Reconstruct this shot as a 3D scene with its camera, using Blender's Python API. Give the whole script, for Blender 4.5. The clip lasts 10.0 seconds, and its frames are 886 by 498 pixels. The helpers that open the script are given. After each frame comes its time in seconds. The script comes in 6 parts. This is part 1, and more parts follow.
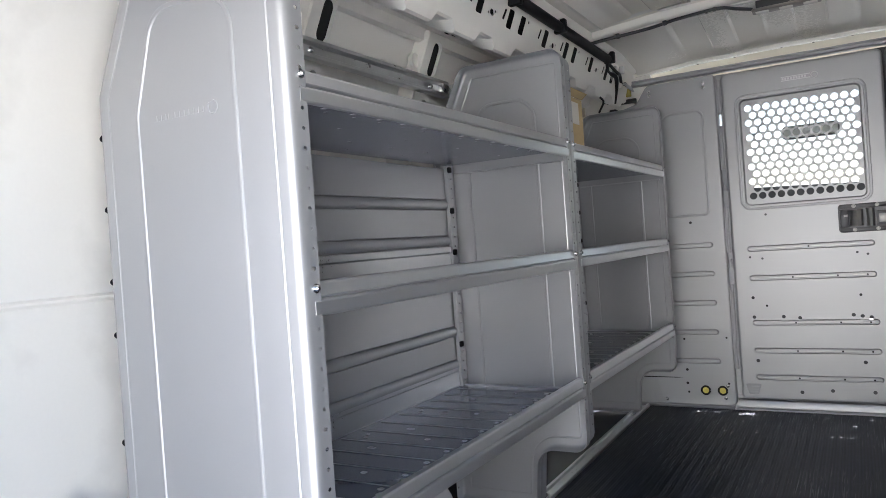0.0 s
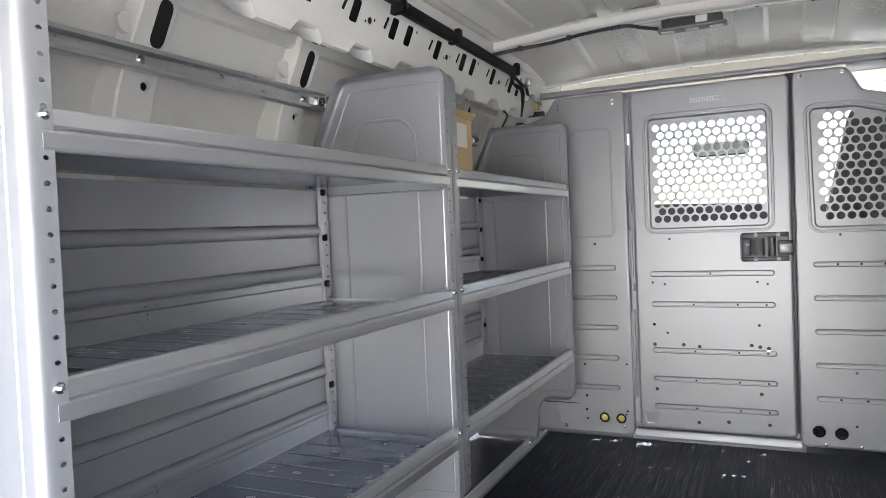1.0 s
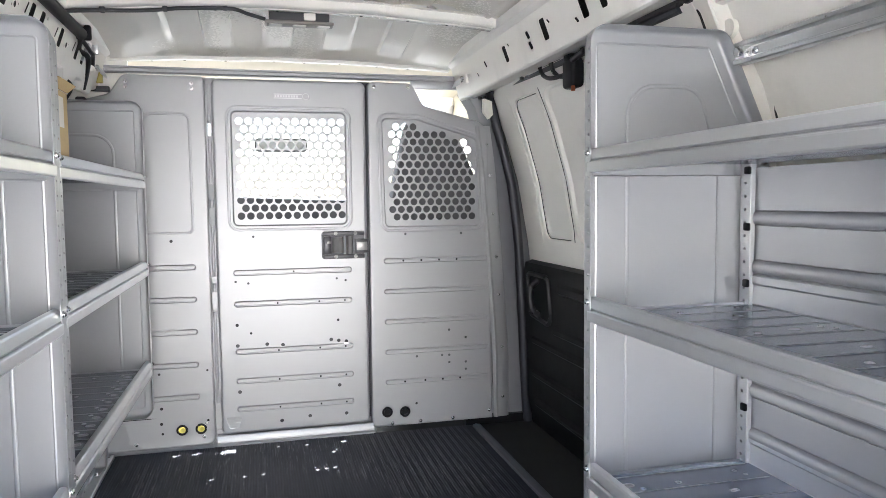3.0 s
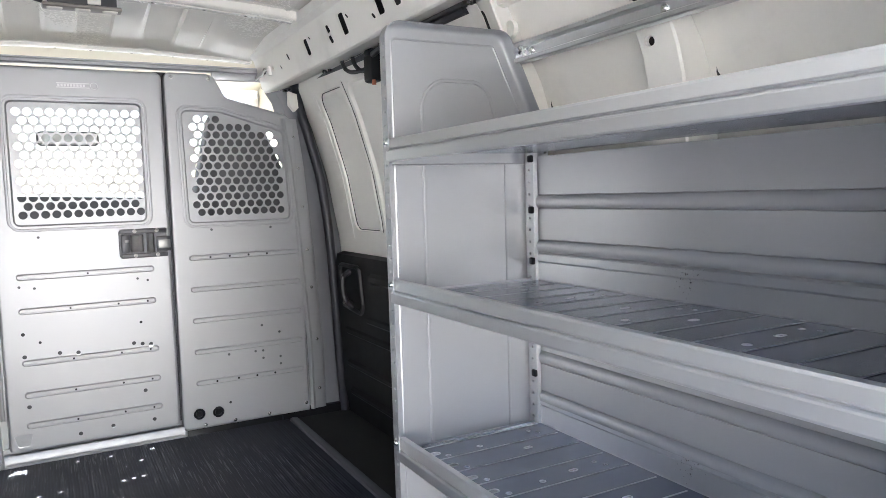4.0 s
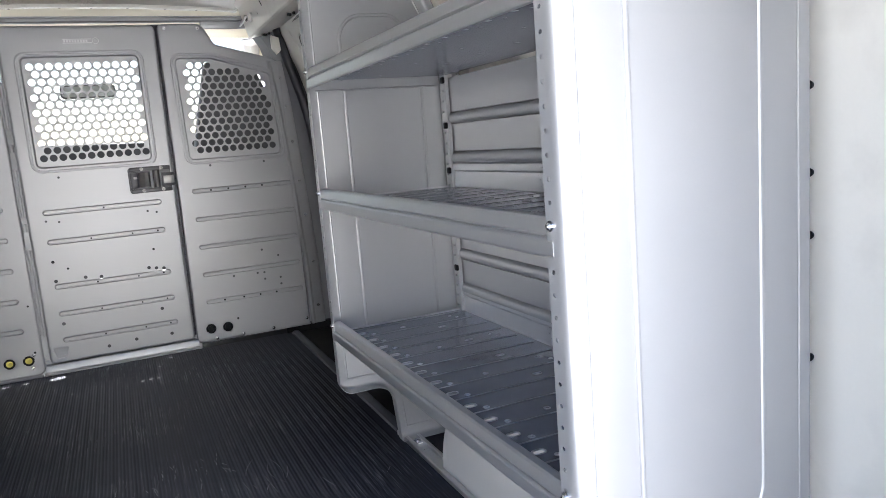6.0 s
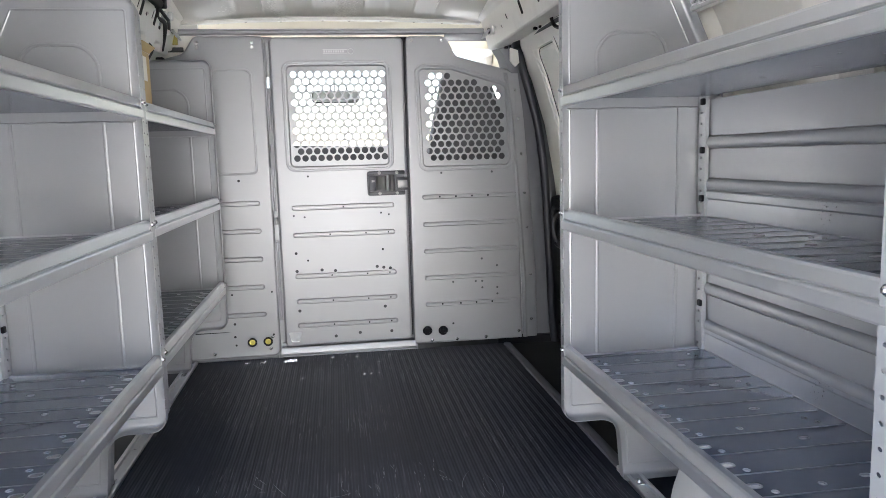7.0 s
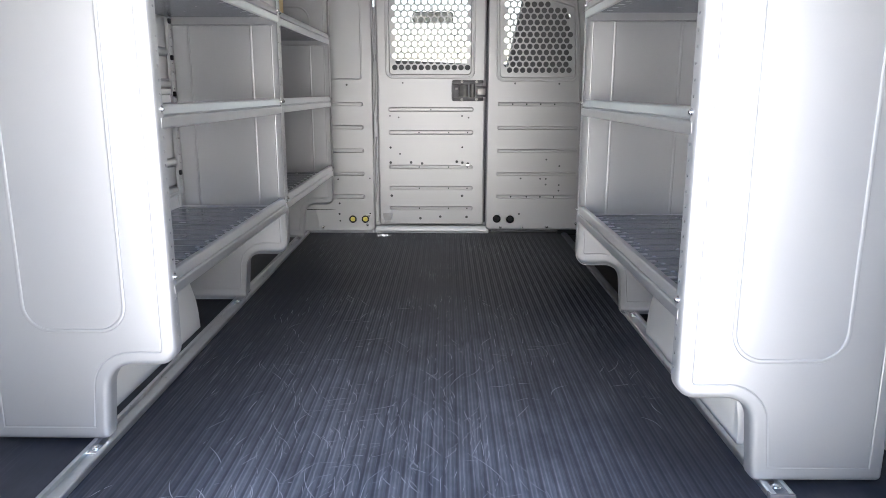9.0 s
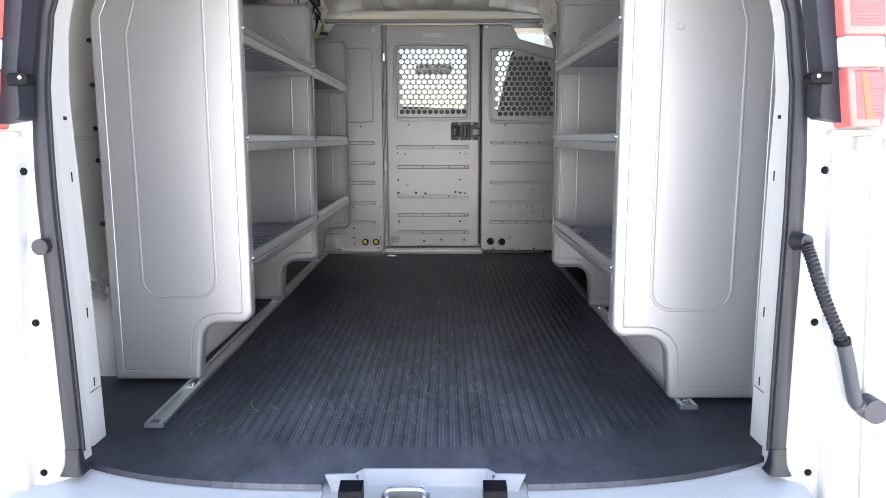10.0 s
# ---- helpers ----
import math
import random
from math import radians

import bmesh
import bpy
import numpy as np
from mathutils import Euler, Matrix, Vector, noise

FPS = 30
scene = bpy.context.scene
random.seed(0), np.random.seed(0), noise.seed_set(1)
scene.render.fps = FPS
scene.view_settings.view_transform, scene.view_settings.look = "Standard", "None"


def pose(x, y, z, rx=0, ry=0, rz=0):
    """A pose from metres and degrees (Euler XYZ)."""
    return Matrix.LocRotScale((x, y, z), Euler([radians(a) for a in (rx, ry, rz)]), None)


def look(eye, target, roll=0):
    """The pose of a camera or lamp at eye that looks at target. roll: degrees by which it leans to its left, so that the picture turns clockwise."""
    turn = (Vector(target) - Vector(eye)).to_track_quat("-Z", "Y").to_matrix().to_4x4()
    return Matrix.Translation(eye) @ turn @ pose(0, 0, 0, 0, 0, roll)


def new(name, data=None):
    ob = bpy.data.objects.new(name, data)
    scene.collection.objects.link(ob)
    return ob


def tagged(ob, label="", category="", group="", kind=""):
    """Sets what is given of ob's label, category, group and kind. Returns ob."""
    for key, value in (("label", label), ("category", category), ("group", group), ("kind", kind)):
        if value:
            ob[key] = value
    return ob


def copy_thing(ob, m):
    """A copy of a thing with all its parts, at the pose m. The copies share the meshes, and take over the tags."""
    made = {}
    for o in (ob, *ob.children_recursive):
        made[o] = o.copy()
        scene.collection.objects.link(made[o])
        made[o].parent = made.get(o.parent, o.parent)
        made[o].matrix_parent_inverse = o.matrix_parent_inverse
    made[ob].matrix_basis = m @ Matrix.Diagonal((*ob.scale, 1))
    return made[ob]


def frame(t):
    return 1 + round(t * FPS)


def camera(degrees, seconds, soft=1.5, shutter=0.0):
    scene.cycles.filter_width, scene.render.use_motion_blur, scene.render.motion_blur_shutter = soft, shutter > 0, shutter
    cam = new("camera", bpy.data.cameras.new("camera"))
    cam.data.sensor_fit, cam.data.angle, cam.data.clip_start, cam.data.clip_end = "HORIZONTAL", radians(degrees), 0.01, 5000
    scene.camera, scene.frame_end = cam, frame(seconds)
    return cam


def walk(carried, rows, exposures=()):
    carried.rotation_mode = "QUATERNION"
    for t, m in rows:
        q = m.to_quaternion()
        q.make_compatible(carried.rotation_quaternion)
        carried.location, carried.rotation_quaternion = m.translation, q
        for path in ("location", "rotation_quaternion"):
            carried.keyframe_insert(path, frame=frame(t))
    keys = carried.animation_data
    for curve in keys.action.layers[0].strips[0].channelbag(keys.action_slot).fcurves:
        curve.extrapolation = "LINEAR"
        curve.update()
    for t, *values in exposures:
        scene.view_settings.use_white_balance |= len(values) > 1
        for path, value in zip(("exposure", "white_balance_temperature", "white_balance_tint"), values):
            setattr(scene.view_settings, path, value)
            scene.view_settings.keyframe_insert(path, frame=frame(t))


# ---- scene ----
cam = camera(63.3, 10.0, soft=0.65)
PATH = [
    (0, (0.164, -0.022, 0.73), (-0.837, 1.71, 0.72), -4.1),
    (0.5, (0.145, 0.107, 0.767), (-0.788, 1.876, 0.763), -3.7),
    (1, (0.221, 0.211, 0.835), (-0.62, 2.024, 0.778), -2.4),
    (1.5, (0.183, 0.236, 0.873), (-0.395, 2.147, 0.76), -1.5),
    (2, (0.034, 0.253, 0.886), (-0.177, 2.237, 0.753), -0.8),
    (2.5, (-0.07, 0.294, 0.886), (0.101, 2.282, 0.755), -0.5),
    (3, (-0.11, 0.315, 0.884), (0.378, 2.25, 0.749), -0.6),
    (3.2, (-0.122, 0.306, 0.872), (0.481, 2.208, 0.736), -1.0),
    (4.5, (-0.078, 0.2, 0.866), (0.983, 1.885, 0.677), -2.6),
    (5, (-0.038, 0.105, 0.85), (1.055, 1.763, 0.611), -3.8),
    (5.2, (-0.016, 0.063, 0.841), (1.066, 1.724, 0.577), -4.3),
    (6.3, (0.064, -0.149, 0.786), (0.705, 1.722, 0.491), -3.9),
    (6.5, (0.028, -0.112, 0.797), (0.562, 1.795, 0.517), -3.3),
    (7, (-0.026, -0.049, 0.825), (0.26, 1.914, 0.571), -1.6),
    (7.5, (-0.031, -0.087, 0.817), (0.09, 1.891, 0.541), -0.1),
    (8, (0.065, -0.22, 0.79), (0.082, 1.749, 0.441), 0.2),
    (8.5, (0.083, -0.43, 0.754), (0.069, 1.528, 0.345), 0.2),
    (9, (0.083, -0.674, 0.718), (0.072, 1.28, 0.29), 0.1),
    (9.5, (0.107, -0.972, 0.69), (0.096, 0.99, 0.303), -0.1),
    (10, (0.071, -1.245, 0.681), (0.065, 0.732, 0.377), -0.1),
]
walk(cam, [(t, look(eye, target, roll)) for t, eye, target, roll in PATH], exposures=[(0, 2.74, 6020, 12), (1, 3.15, 6020, 12), (2.5, 3.74, 6020, 12), (4.5, 3.65, 6020, 12), (5, 3.44, 6020, 12), (6.5, 2.84, 6020, 12), (7.0, 3.37, 6020, 12), (7.5, 3.55, 6020, 12), (8.0, 3.45, 6020, 12), (8.5, 3.12, 6050, 12), (9, 3.07, 6150, 12), (9.5, 2.80, 6180, 12), (10, 2.32, 6180, 12)])

# ---- world and sun: clear day, sun ahead of the van, so that the open rear lies in shade ----
SUN_FROM = Vector((0.225, 0.907, 1.0)).normalized()
world = bpy.data.worlds.new("world")
scene.world = world
world.use_nodes = True
wn = world.node_tree.nodes
sky = wn.new("ShaderNodeTexSky")
sky.sky_type = "NISHITA"
sky.sun_disc = False
sky.sun_elevation = math.asin(SUN_FROM.z)
sky.sun_rotation = math.atan2(SUN_FROM.x, SUN_FROM.y)
sky.air_density, sky.dust_density, sky.ozone_density = 1.0, 1.5, 0.8
wn["Background"].inputs["Strength"].default_value = 0.125
world.node_tree.links.new(sky.outputs[0], wn["Background"].inputs["Color"])
sun = new("sun", bpy.data.lights.new("sun", "SUN"))
sun.data.energy, sun.data.angle, sun.data.color = 4.6, radians(0.53), (1.0, 0.96, 0.91)
sun.matrix_world = look(SUN_FROM * 20, (0, 0, 0))


# ---- materials ----
def material(name, base, rough, metal=0.0, vary=0.08, scale=(8, 8, 8), fine=90.0, bump=0.05, dirt=0.0, dirt_colour=(0.2, 0.18, 0.15), coat=0.0, spec=0.5, rough_vary=0.08, bump_scale=None):
    """A painted or bare surface: base colour varied at two scales, patchy gloss, fine relief."""
    m = bpy.data.materials.new(name)
    m.use_nodes = True
    nt = m.node_tree
    n, l = nt.nodes, nt.links
    p = n["Principled BSDF"]
    tc = n.new("ShaderNodeTexCoord")
    mp = n.new("ShaderNodeMapping")
    mp.inputs["Scale"].default_value = scale
    l.new(tc.outputs["Object"], mp.inputs["Vector"])
    big = n.new("ShaderNodeTexNoise")
    big.inputs["Scale"].default_value, big.inputs["Detail"].default_value = 1.0, 5
    l.new(mp.outputs[0], big.inputs["Vector"])
    small = n.new("ShaderNodeTexNoise")
    small.inputs["Scale"].default_value, small.inputs["Detail"].default_value = fine, 3
    l.new(tc.outputs["Object"], small.inputs["Vector"])
    mix = n.new("ShaderNodeMix")
    mix.data_type = "RGBA"
    mix.inputs[6].default_value = (*[c * (1 - vary) for c in base], 1)
    mix.inputs[7].default_value = (*[min(1, c * (1 + vary)) for c in base], 1)
    add = n.new("ShaderNodeMath")
    add.operation = "MULTIPLY_ADD"
    add.inputs[1].default_value, add.inputs[2].default_value = 0.3, 0.0
    l.new(small.outputs["Fac"], add.inputs[0])
    sm = n.new("ShaderNodeMath")
    sm.operation = "MULTIPLY_ADD"
    sm.inputs[1].default_value = 0.7
    l.new(big.outputs["Fac"], sm.inputs[0])
    l.new(add.outputs[0], sm.inputs[2])
    l.new(sm.outputs[0], mix.inputs[0])
    colour = mix.outputs[2]
    if dirt:
        spots = n.new("ShaderNodeTexNoise")
        spots.inputs["Scale"].default_value, spots.inputs["Detail"].default_value = 7.0, 8
        l.new(tc.outputs["Object"], spots.inputs["Vector"])
        ramp = n.new("ShaderNodeMapRange")
        ramp.inputs[1].default_value, ramp.inputs[2].default_value = 0.56, 0.75
        ramp.inputs[4].default_value = dirt
        l.new(spots.outputs["Fac"], ramp.inputs[0])
        dm = n.new("ShaderNodeMix")
        dm.data_type = "RGBA"
        dm.inputs[7].default_value = (*dirt_colour, 1)
        l.new(ramp.outputs[0], dm.inputs[0])
        l.new(colour, dm.inputs[6])
        colour = dm.outputs[2]
    l.new(colour, p.inputs["Base Color"])
    rr = n.new("ShaderNodeMapRange")
    rr.inputs[3].default_value, rr.inputs[4].default_value = max(0.03, rough - rough_vary), rough + rough_vary
    l.new(sm.outputs[0], rr.inputs[0])
    l.new(rr.outputs[0], p.inputs["Roughness"])
    p.inputs["Metallic"].default_value = metal
    p.inputs["Specular IOR Level"].default_value = spec
    p.inputs["Coat Weight"].default_value = coat
    p.inputs["Coat Roughness"].default_value = 0.15
    if bump:
        b = n.new("ShaderNodeBump")
        b.inputs["Strength"].default_value, b.inputs["Distance"].default_value = bump, 0.002
        if bump_scale:
            bt = n.new("ShaderNodeTexNoise")
            bt.inputs["Scale"].default_value, bt.inputs["Detail"].default_value = bump_scale, 2
            l.new(tc.outputs["Object"], bt.inputs["Vector"])
            l.new(bt.outputs["Fac"], b.inputs["Height"])
        else:
            l.new(sm.outputs[0], b.inputs["Height"])
        l.new(b.outputs[0], p.inputs["Normal"])
    return m


STEEL = material("grey_metallic_paint", (0.415, 0.42, 0.43), 0.36, 0.5, 0.05, (3, 3, 3), 260, 0.0, 0.1, (0.45, 0.45, 0.45), rough_vary=0.06)
# shelves share the panel paint; LIP adds highlights, TRAY dark bluish reflections, by colour
LIP = material("panel_paint_lip_highlight", (0.6, 0.605, 0.615), 0.29, 0.8, 0.04, (3, 3, 3), 260, 0.0, rough_vary=0.05)
TRAY = material("panel_paint_dark_reflection", (0.24, 0.262, 0.325), 0.23, 0.55, 0.06, (3, 3, 3), 260, 0.0, 0.12, (0.3, 0.31, 0.32), rough_vary=0.05)
PARTITION = material("grey_partition_paint", (0.385, 0.388, 0.394), 0.4, 0.45, 0.05, (3, 3, 1.2), 260, 0.02, 0.1, (0.43, 0.43, 0.42))
ZINC = material("galvanised_steel", (0.62, 0.63, 0.63), 0.3, 0.9, 0.14, (30, 30, 30), 140, 0.05, 0.25, (0.42, 0.42, 0.41))
BOLT = material("bright_zinc", (0.75, 0.75, 0.75), 0.2, 1.0, 0.05, (20, 20, 20), 200, 0.02)
WHITE = material("white_body_paint", (0.66, 0.657, 0.648), 0.3, 0.0, 0.03, (2, 2, 2), 120, 0.02, 0.12, (0.62, 0.6, 0.56), coat=0.4)
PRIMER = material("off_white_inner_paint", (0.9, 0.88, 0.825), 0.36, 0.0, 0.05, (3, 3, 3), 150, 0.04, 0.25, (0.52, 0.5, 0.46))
ROOF = material("thin_grey_white_roof_paint", (0.9, 0.875, 0.8), 0.26, 0.0, 0.04, (3, 1.5, 3), 120, 0.015, 0.06, (0.7, 0.7, 0.68), coat=0.3, bump_scale=7.0)
PILLARGREY = material("grey_pillar_paint", (0.17, 0.175, 0.185), 0.4, 0.0, 0.04, (3, 3, 3), 150, 0.03, 0.2, (0.2, 0.2, 0.2))
RUBBER = material("black_rubber_seal", (0.028, 0.029, 0.036), 0.42, 0.0, 0.15, (20, 20, 20), 200, 0.06)
BLOOM = material("bloomed_grey_rubber", (0.065, 0.068, 0.08), 0.5, 0.0, 0.2, (20, 20, 20), 200, 0.1)
BLACK = material("black_moulded_plastic", (0.009, 0.009, 0.011), 0.5, 0.0, 0.15, (20, 20, 20), 400, 0.12, spec=0.15)
CABLE = material("black_cable_sleeve", (0.02, 0.02, 0.022), 0.5, 0.0, 0.2, (60, 60, 60), 300, 0.1)
# near-black whose colour holds the shade of holes, slots and gaps
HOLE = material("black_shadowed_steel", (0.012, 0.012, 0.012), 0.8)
CARD = material("kraft_cardboard", (0.52, 0.39, 0.2), 0.8, 0.0, 0.1, (20, 20, 60), 300, 0.08, 0.2, (0.4, 0.28, 0.14))
PAPER = material("white_paper_label", (0.75, 0.72, 0.66), 0.7)
YELLOW = material("yellow_plastic", (0.4, 0.34, 0.07), 0.5)
BEIGE = material("beige_headliner", (0.7, 0.65, 0.52), 0.9, 0.0, 0.05, (6, 6, 6), 500, 0.1)
SEAT = material("grey_seat_fabric", (0.12, 0.12, 0.125), 0.85, 0.0, 0.15, (10, 10, 10), 600, 0.15)
DASH = material("dark_dashboard_plastic", (0.04, 0.04, 0.042), 0.6, 0.0, 0.15, (10, 10, 10), 500, 0.1)
LENS = material("clear_lamp_lens", (0.8, 0.78, 0.72), 0.25)
RED = material("red_tail_lens", (0.62, 0.09, 0.1), 0.12, 0.0, 0.15, (30, 30, 60), 120, 0.3, coat=0.6)
HOUSING = material("blue_black_lamp_plastic", (0.026, 0.028, 0.042), 0.42, 0.0, 0.1, (20, 20, 20), 300, 0.05, spec=0.4)
ROSE = material("pale_red_lens", (0.72, 0.2, 0.18), 0.12, 0.0, 0.12, (30, 30, 60), 120, 0.2, coat=0.6)
AMBER = material("orange_indicator_lens", (0.7, 0.11, 0.04), 0.15, 0.0, 0.1, (30, 30, 60), 120, 0.2, coat=0.6)
CLEAR = material("white_reversing_lens", (0.8, 0.78, 0.76), 0.12, 0.0, 0.05, (30, 30, 60), 120, 0.2, coat=0.6)
MIRROR = material("mirror_glass", (0.7, 0.72, 0.7), 0.03, 1.0, 0.01, bump=0.0)
SCRATCH = material("pale_scuffed_rubber", (0.38, 0.38, 0.41), 0.7)
GLASS = material("tinted_windscreen_glass", (0.2, 0.207, 0.2), 0.02, bump=0.0, rough_vary=0.0, vary=0.0)
GLASS.node_tree.nodes["Principled BSDF"].inputs["Transmission Weight"].default_value = 1.0
BARS = material("light_grey_lettering", (0.58, 0.58, 0.58), 0.4, 0.4)
BOUNCE = material("pale_bounce_wall", (0.6, 0.58, 0.53), 0.85, 0.0, 0.06, (0.6, 0.6, 0.6), 30, 0.3, 0.2, (0.56, 0.55, 0.52))
ASPHALT = material("pale_parking_concrete", (0.66, 0.63, 0.57), 0.9, 0.0, 0.2, (0.3, 0.3, 0.3), 40, 0.3, 0.3, (0.58, 0.555, 0.51))


def mat_rubber(name, scratched, paleness, lined=0.0):
    """Black ribbed floor rubber, scratched, and paler towards the loading end and along the middle."""
    m = material(name, (0.012, 0.014, 0.024), 0.46, 0.0, 0.22, (3, 1.2, 3), 220, 0.08, 0.35, (0.03, 0.031, 0.04), rough_vary=0.1, spec=0.2)
    nt = m.node_tree
    n, l = nt.nodes, nt.links
    p = n["Principled BSDF"]
    base = p.inputs["Base Color"].links[0].from_socket
    tc = n["Texture Coordinate"]
    total = None
    for k, (sx, sy, turn, lo) in enumerate(((260, 6, 0, 0.6), (170, 5, 14, 0.63), (120, 7, -25, 0.64))):
        mp = n.new("ShaderNodeMapping")
        mp.inputs["Scale"].default_value = (sx, sy, 1)
        mp.inputs["Rotation"].default_value = (0, 0, radians(turn))
        mp.inputs["Location"].default_value = (3.7 * k, 1.3 * k, 0)
        l.new(tc.outputs["Object"], mp.inputs["Vector"])
        t = n.new("ShaderNodeTexNoise")
        t.inputs["Scale"].default_value, t.inputs["Detail"].default_value, t.inputs["Distortion"].default_value = 1.0, 2.0, 0.5
        l.new(mp.outputs[0], t.inputs["Vector"])
        r = n.new("ShaderNodeMapRange")
        r.inputs[1].default_value, r.inputs[2].default_value = lo, lo + 0.06
        l.new(t.outputs["Fac"], r.inputs[0])
        if total is None:
            total = r.outputs[0]
        else:
            mx = n.new("ShaderNodeMath")
            mx.operation = "MAXIMUM"
            l.new(total, mx.inputs[0])
            l.new(r.outputs[0], mx.inputs[1])
            total = mx.outputs[0]
    where = n.new("ShaderNodeTexNoise")
    where.inputs["Scale"].default_value, where.inputs["Detail"].default_value = 2.2, 4
    l.new(tc.outputs["Object"], where.inputs["Vector"])
    wr = n.new("ShaderNodeMapRange")
    wr.inputs[1].default_value, wr.inputs[2].default_value, wr.inputs[4].default_value = 0.42, 0.62, scratched
    l.new(where.outputs["Fac"], wr.inputs[0])
    mul = n.new("ShaderNodeMath")
    mul.operation = "MULTIPLY"
    l.new(total, mul.inputs[0])
    l.new(wr.outputs[0], mul.inputs[1])
    mix = n.new("ShaderNodeMix")
    mix.data_type = "RGBA"
    mix.inputs[7].default_value = (0.2, 0.2, 0.225, 1)
    l.new(mul.outputs[0], mix.inputs[0])
    l.new(base, mix.inputs[6])
    # scuff blotches in a field that pales towards the loading end and the middle
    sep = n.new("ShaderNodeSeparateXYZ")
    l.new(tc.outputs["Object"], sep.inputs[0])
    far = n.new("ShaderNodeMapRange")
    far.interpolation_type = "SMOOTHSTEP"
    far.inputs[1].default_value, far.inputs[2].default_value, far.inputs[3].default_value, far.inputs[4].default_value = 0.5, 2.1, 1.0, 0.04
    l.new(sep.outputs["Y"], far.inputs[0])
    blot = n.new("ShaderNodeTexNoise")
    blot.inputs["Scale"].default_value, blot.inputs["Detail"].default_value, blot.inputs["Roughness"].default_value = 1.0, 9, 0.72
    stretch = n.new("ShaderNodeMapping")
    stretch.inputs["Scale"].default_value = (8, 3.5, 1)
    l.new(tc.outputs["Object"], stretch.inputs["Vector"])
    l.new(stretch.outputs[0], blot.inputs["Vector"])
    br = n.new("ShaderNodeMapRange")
    br.inputs[1].default_value, br.inputs[2].default_value, br.inputs[4].default_value = 0.18, 0.7, paleness
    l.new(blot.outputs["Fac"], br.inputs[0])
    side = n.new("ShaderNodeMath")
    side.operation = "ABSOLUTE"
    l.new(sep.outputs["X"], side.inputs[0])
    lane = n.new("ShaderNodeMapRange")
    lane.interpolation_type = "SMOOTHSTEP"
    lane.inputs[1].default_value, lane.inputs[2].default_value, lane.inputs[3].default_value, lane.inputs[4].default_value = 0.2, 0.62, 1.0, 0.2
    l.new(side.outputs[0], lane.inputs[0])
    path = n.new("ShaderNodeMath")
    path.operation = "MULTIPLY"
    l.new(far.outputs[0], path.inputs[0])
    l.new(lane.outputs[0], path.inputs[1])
    pale_mask = n.new("ShaderNodeMath")
    pale_mask.operation = "MULTIPLY"
    l.new(path.outputs[0], pale_mask.inputs[0])
    l.new(br.outputs[0], pale_mask.inputs[1])
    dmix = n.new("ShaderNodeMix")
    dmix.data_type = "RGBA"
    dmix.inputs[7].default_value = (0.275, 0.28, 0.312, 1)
    l.new(pale_mask.outputs[0], dmix.inputs[0])
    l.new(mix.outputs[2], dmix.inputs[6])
    # fine moulded lines along the mat, pale on their crests and darker between
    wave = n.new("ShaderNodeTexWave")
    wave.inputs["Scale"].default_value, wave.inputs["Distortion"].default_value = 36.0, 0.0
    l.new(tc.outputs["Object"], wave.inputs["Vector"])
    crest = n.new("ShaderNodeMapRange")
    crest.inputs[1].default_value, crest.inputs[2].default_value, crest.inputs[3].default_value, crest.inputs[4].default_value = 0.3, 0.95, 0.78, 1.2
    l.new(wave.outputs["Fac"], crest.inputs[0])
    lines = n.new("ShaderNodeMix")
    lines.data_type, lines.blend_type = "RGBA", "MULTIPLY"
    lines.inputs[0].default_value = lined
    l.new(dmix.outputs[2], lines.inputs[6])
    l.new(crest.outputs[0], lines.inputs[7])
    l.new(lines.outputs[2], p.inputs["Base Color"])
    ridge = n.new("ShaderNodeBump")
    ridge.inputs["Strength"].default_value, ridge.inputs["Distance"].default_value = 0.5 * lined, 0.0007
    l.new(wave.outputs["Fac"], ridge.inputs["Height"])
    l.new(n["Bump"].outputs[0], ridge.inputs["Normal"])
    l.new(ridge.outputs[0], p.inputs["Normal"])
    return m


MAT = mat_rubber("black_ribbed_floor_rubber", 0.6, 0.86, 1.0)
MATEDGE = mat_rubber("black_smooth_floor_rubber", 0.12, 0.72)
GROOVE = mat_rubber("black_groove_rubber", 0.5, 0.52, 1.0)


# ---- mesh helpers ----
def finish(bm, name, angle=32):
    me = bpy.data.meshes.new(name)
    bmesh.ops.remove_doubles(bm, verts=bm.verts, dist=1e-6)
    bmesh.ops.recalc_face_normals(bm, faces=bm.faces)
    bm.edges.index_update()
    rims = [e.index for e in bm.edges if len(e.link_faces) == 1]
    bm.to_mesh(me)
    bm.free()
    me.shade_smooth()
    me.set_sharp_from_angle(angle=radians(angle))
    for k in rims:
        me.edges[k].use_edge_sharp = True
    return me


def part(name, bm, mat, parent=None, label="", thick=0.0):
    me = bm if isinstance(bm, bpy.types.Mesh) else finish(bm, name)
    if not me.materials:
        me.materials.append(mat)
    ob = new(name, me)
    if parent is not None:
        ob.parent = parent
    if label:
        tagged(ob, label)
    if thick:
        s = ob.modifiers.new("sheet", "SOLIDIFY")
        s.thickness, s.offset = thick, 0
    return ob


def thing(name, label, category, group="", kind="", at=(0, 0, 0)):
    ob = new(name)
    ob.empty_display_size = 0.1
    ob.location = at
    return tagged(ob, label, category, group, kind)


def structure(name, bm, mat, label, thick=0.0):
    return tagged(part(name, bm, mat, None, "", thick), label, "", "", "structure")


